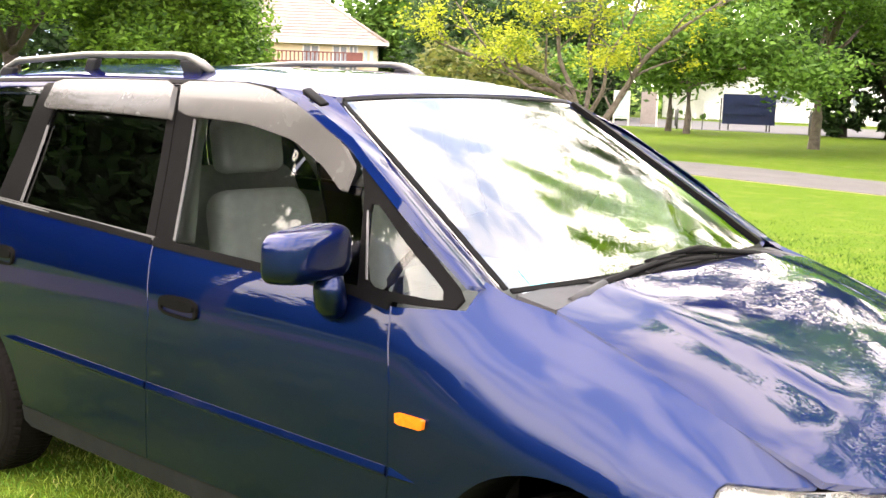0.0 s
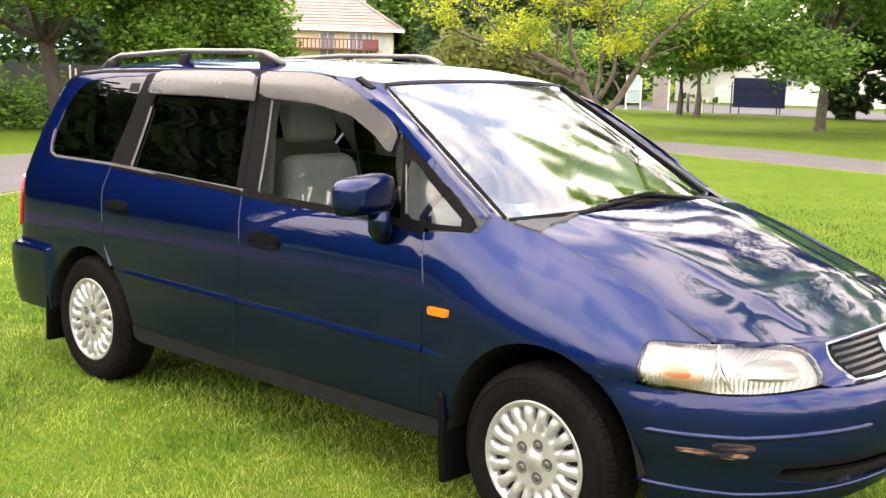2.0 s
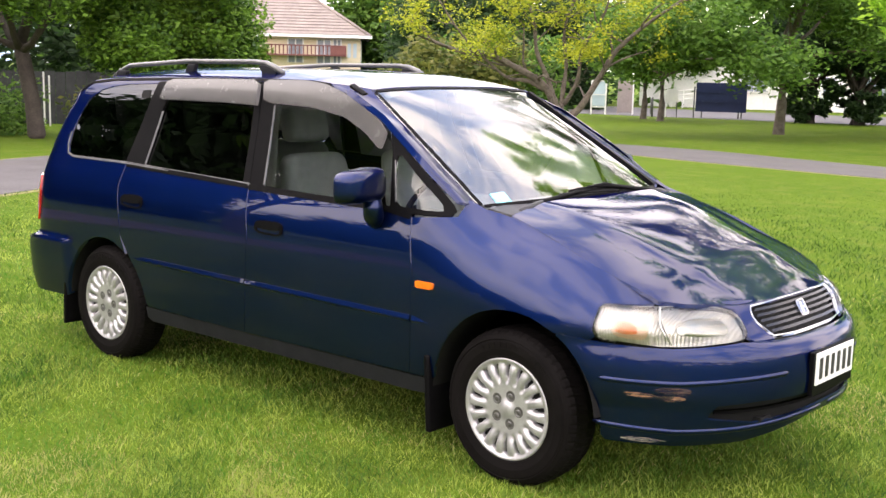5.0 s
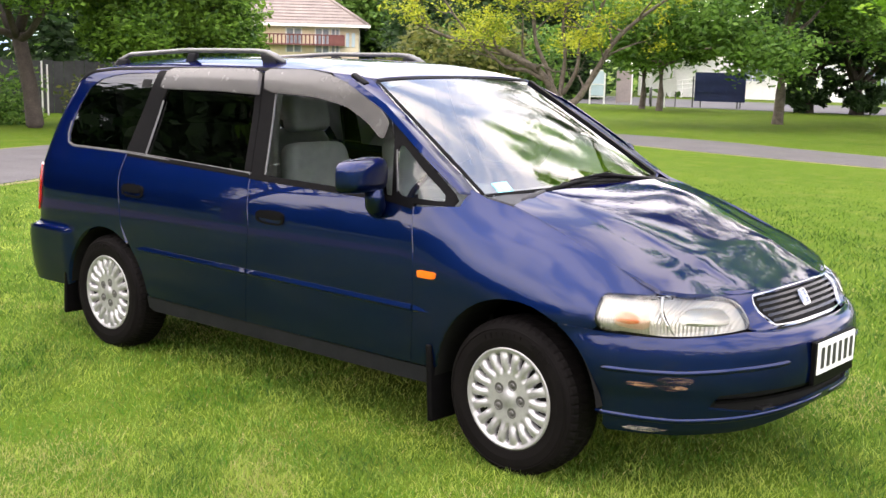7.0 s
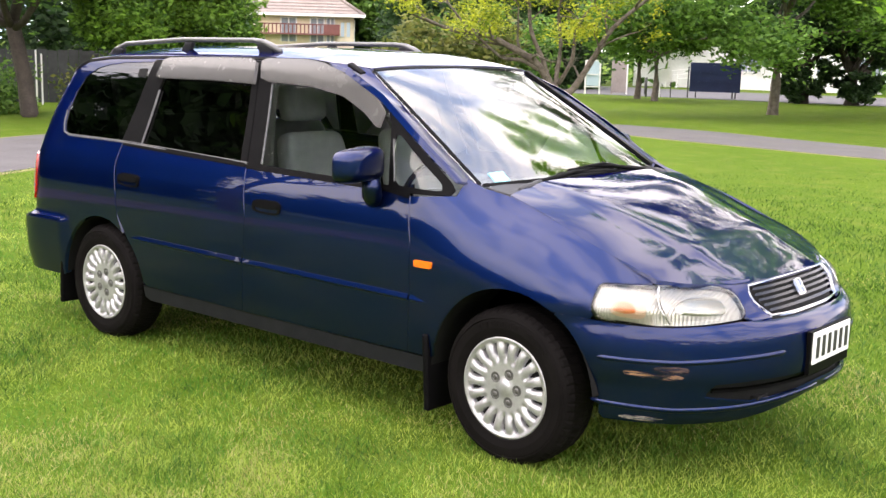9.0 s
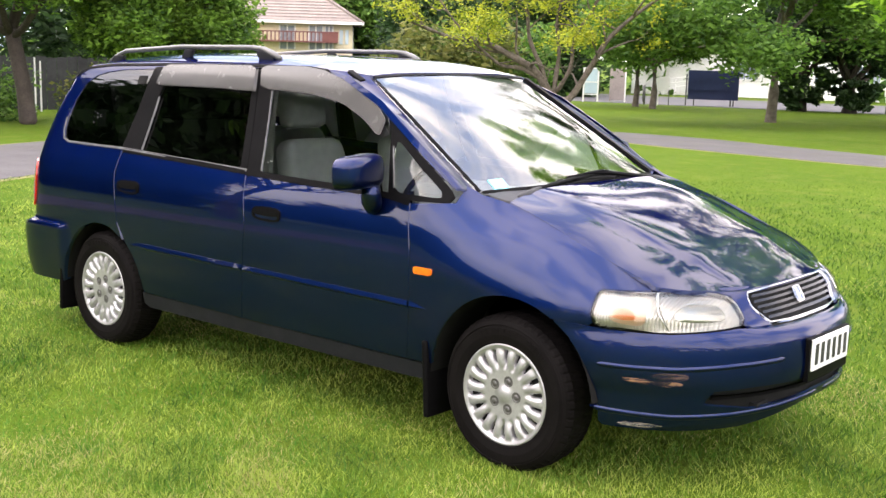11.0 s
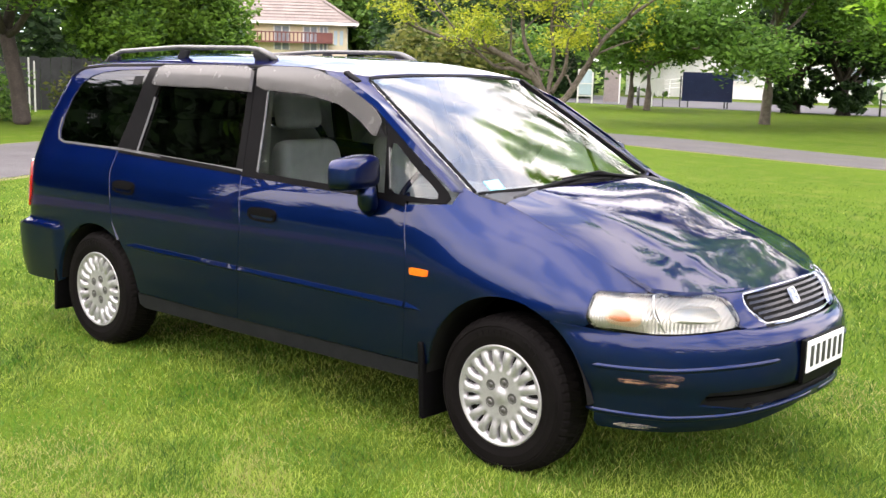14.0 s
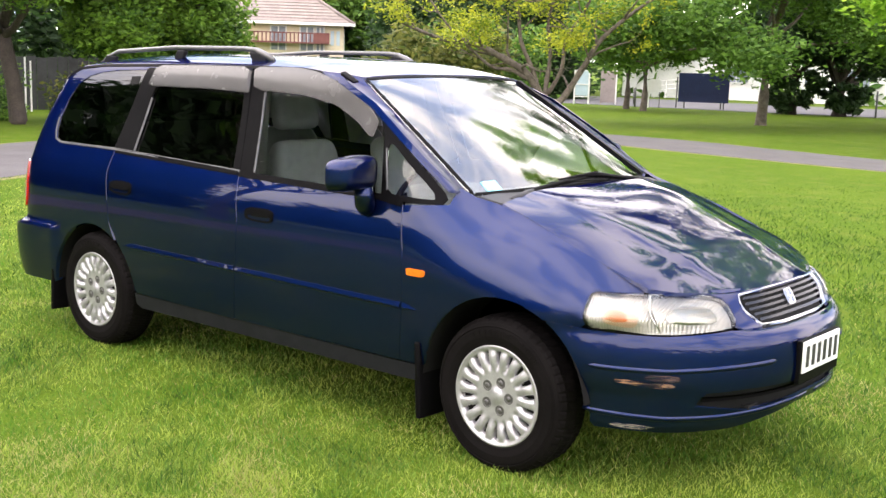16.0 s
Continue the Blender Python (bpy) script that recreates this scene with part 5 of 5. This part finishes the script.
for f in ((0, 1, 5, 4), (1, 2, 5), (2, 3, 4, 5), (3, 0, 4), (3, 2, 1, 0)):
    b.faces.new([vs[i] for i in f])
roof = part("roof", b, TILE, house, "pale brown concrete tile roof", smooth=False)
boxed("fascia", (-10.22, -.80, E0 - .10), (3.17, -.74, E0 + .10), WHITE, roof)
boxed("fascia", (3.15, -.80, E0 - .10), (3.21, 8.8, E0 + .10), WHITE, roof)
for a, c in (((3.15, -.75, E0), (-1.7, 4, E0 + 3.3)), ((3.15, 8.75, E0), (-1.7, 4, E0 + 3.3)), ((-5.6, 4, E0 + 3.3), (-1.7, 4, E0 + 3.3)), ((-10.2, -.75, E0), (-5.6, 4, E0 + 3.3))):
    part("ridge_tiles", tube(bmesh.new(), [Vector(a) + Vector((0, 0, .05)), Vector(c) + Vector((0, 0, .05))], [.11, .11], 6), TILE, roof)
for k in range(15):
    f = (k + .5) / 15
    y, z = -.75 + 4.75 * f, E0 + 3.3 * f
    x0, x1 = -10.2 + 4.6 * f, 3.15 - 4.85 * f
    boxed("tile_course", (x0, y - .02, z + .0), (x1, y + .16, z + .055), TILE, roof)
    xs, ye = 3.15 - 4.85 * f, 4.75 * f
    boxed("tile_course", (xs - .16, -.75 + ye, z), (xs + .02, 8.75 - ye, z + .055), TILE, roof)
for x, w in ((-6.6, 1.2), (-2.55, 1.05), (-.55, .95), (.55, .55)):
    win = boxed("window", (x, -.05, 2.9), (x + w, .02, E0 - .2), HOUSEGLASS, house)
    for k in range(3):
        boxed("window_frame", (x + w * k / 2 - .05, -.09, 2.9), (x + w * k / 2 + .05, -.05, E0 - .18), WHITE, win)
    boxed("window_frame", (x - .05, -.09, E0 - .24), (x + w + .05, -.05, E0 - .16), WHITE, win)
win = boxed("window", (2.44, .8, 3.0), (2.50, 2.6, E0 - .3), HOUSEGLASS, house)
for y in (.8, 1.7, 2.6):
    boxed("window_frame", (2.49, y - .05, 2.95), (2.54, y + .05, E0 - .25), WHITE, win)
for x in (1.55, 1.95):
    boxed("shutter", (x, -.05, 3.3), (x + .22, .0, E0 - .45), PALE_BLUE, house)
bal = boxed("balcony", (-8.8, -1.1, 3.36), (1.45, 0, 3.46), MAROON, house)
boxed("balcony_rail", (-8.8, -1.15, 4.02), (1.45, -1.07, 4.10), MAROON, bal)
for k in range(38):
    x = -8.8 + k * .27
    boxed("baluster", (x, -1.12, 3.46), (x + .09, -1.08, 4.02), MAROON, bal)
boxed("balcony_panel", (.35, -1.14, 3.46), (1.45, -1.09, 4.02), MAROON, bal)

# fence and small white house by the drive
fence = placed("fence", "dark close-boarded fence behind the trees", "fence", pose(-30.5, 8.5, -.25, 0, 0, 61))
for k in range(60):
    boxed("board", (k * .3, -.02 + .01 * (k % 2), 0), (k * .3 + .288, .02, 1.58 + .02 * (k % 3)), DARKFENCE, fence)
for k in range(8):
    boxed("post", (k * 2.4, -.07, -.2), (k * 2.4 + .1, -.02, 1.64), DARKFENCE, fence)
post = placed("gate_post", "white painted gate post and slats", "post", facing(-26.2, 13.0))
for k in range(2):
    boxed("slat", (-.10 + .15 * k, -.03, -.2), (-.05 + .15 * k, .03, 1.55 - .1 * k), WHITE, post)
hut = placed("cottage", "small white weatherboard house behind the hedge", "house", pose(-44, 9.0, -.4, 0, 0, 55))
part("wall", box(bmesh.new(), (-4, 0, -.2), (5, 6, 2.6)), WHITE, hut, smooth=False)
b = bmesh.new()
vs = [b.verts.new(p) for p in ((-4.5, -.5, 2.6), (5.5, -.5, 2.6), (5.5, 6.5, 2.6), (-4.5, 6.5, 2.6), (-4.5, 3, 4.4), (5.5, 3, 4.4))]
for f in ((0, 1, 5, 4), (1, 2, 5), (2, 3, 4, 5), (3, 0, 4), (3, 2, 1, 0)):
    b.faces.new([vs[i] for i in f])
part("roof", b, TAUPE, hut, smooth=False)
for x in (-3, 0, 3):
    boxed("window", (x, -.04, 1.0), (x + 1.1, .02, 2.1), HOUSEGLASS, hut)


# ---- grass ----
def meadow(name, label, count, area, focus, near, far, height, width, material, seed, patches=None, edge=.2, shade_gain=0.0):
    """Single blades of grass, thicker near the focus."""
    rng = np.random.default_rng(seed)
    x0, y0, x1, y1 = area
    xy = np.empty((0, 2))
    while len(xy) < count:
        p = rng.random((count, 2)) * (x1 - x0, y1 - y0) + (x0, y0)
        d = np.hypot(p[:, 0] - focus[0], p[:, 1] - focus[1])
        patchy = .8 + .2 * np.sin(p[:, 0] * 2.1 + 1.3 * np.sin(p[:, 1] * 1.7)) * np.sin(p[:, 1] * 2.6 + np.sin(p[:, 0] * 1.1))
        rim = np.minimum(np.minimum(p[:, 0] - x0, x1 - p[:, 0]), np.minimum(p[:, 1] - y0, y1 - p[:, 1]))
        # Position mask: shade on this side is painted by swapping in darker blades.
        shade_side = 1 / (1 + np.exp(-(p[:, 0] * .75 + p[:, 1] * .65 - 2.3) / .4))
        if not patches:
            patchy *= 1 - .93 * shade_side
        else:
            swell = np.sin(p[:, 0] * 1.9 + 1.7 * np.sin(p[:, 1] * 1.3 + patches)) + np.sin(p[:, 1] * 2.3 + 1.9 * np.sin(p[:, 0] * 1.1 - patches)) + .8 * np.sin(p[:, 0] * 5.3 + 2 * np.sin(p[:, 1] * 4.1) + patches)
            patchy = np.clip((swell - edge) / 1.1, .05, 1) + shade_gain * shade_side
        xy = np.concatenate([xy, p[rng.random(count) < np.clip((near / np.maximum(d, near)) ** 2, 0, 1) * np.clip((far - d) / 6, 0, 1) * np.clip(rim / 2.5, 0, 1) * patchy]])
    way = np.array([tuple(q) for q in smooth_line(PATH_LINE)])
    clear = np.concatenate([np.min(np.hypot(c[:, None, 0] - way[:, 0], c[:, None, 1] - way[:, 1]), axis=1) for c in np.array_split(xy, 20)])
    xy = xy[clear > 1.75][:count]
    count = len(xy)
    n = count
    d = np.hypot(xy[:, 0] - focus[0], xy[:, 1] - focus[1])
    r = np.hypot(xy[:, 0], xy[:, 1])
    a = np.clip(r - 6, 0, 6)
    z = -.010 * (a * a / 12 + np.clip(np.minimum(r, 60) - 12, 0, None)) - .004
    tall = height * (.45 + .9 * rng.random(n)) * (1 + .25 * np.sin(xy[:, 0] * 3.1) * np.sin(xy[:, 1] * 2.7))
    wide = width * (.7 + .6 * rng.random(n)) * np.clip(d / near, 1, 2.6)
    tall *= np.clip((far - d) / 10, .35, 1)
    t = rng.random(n) * 2 * math.pi
    lean = rng.normal(0, .62, (n, 2)) * tall[:, None]
    base = np.column_stack([xy, z])
    side = np.column_stack([np.cos(t), np.sin(t), np.zeros(n)]) * wide[:, None] / 2
    mid = base + np.column_stack([lean * .35, tall * .5])
    tip = base + np.column_stack([lean, tall])
    v = np.stack([base, mid + side, tip, mid - side], axis=1).reshape(-1, 3)
    me = bpy.data.meshes.new(name)
    me.vertices.add(n * 4)
    me.vertices.foreach_set("co", v.ravel())
    me.loops.add(n * 4)
    me.loops.foreach_set("vertex_index", np.arange(n * 4))
    me.polygons.add(n)
    me.polygons.foreach_set("loop_start", np.arange(n) * 4)
    me.update(calc_edges=True)
    me.materials.append(material)
    return tagged(new(name, me), label, "grass", kind="stuff")


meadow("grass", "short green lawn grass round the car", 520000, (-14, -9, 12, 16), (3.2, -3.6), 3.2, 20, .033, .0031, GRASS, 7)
meadow("tuft_shade_grass", "tufts of deep green grass, and lawn shade painted as darker blades", 200000, (-14, -9, 12, 16), (3.2, -3.6), 3.2, 20, .046, .0038, GRASS_TUFT_SHADE, 9, patches=1.0, shade_gain=.9)
meadow("dry_grass", "pale dry blades in patches among the lawn", 100000, (-11, -9, 9, 8), (3.2, -3.6), 3.2, 13, .030, .0029, STRAW, 8, patches=4.0, edge=.35)
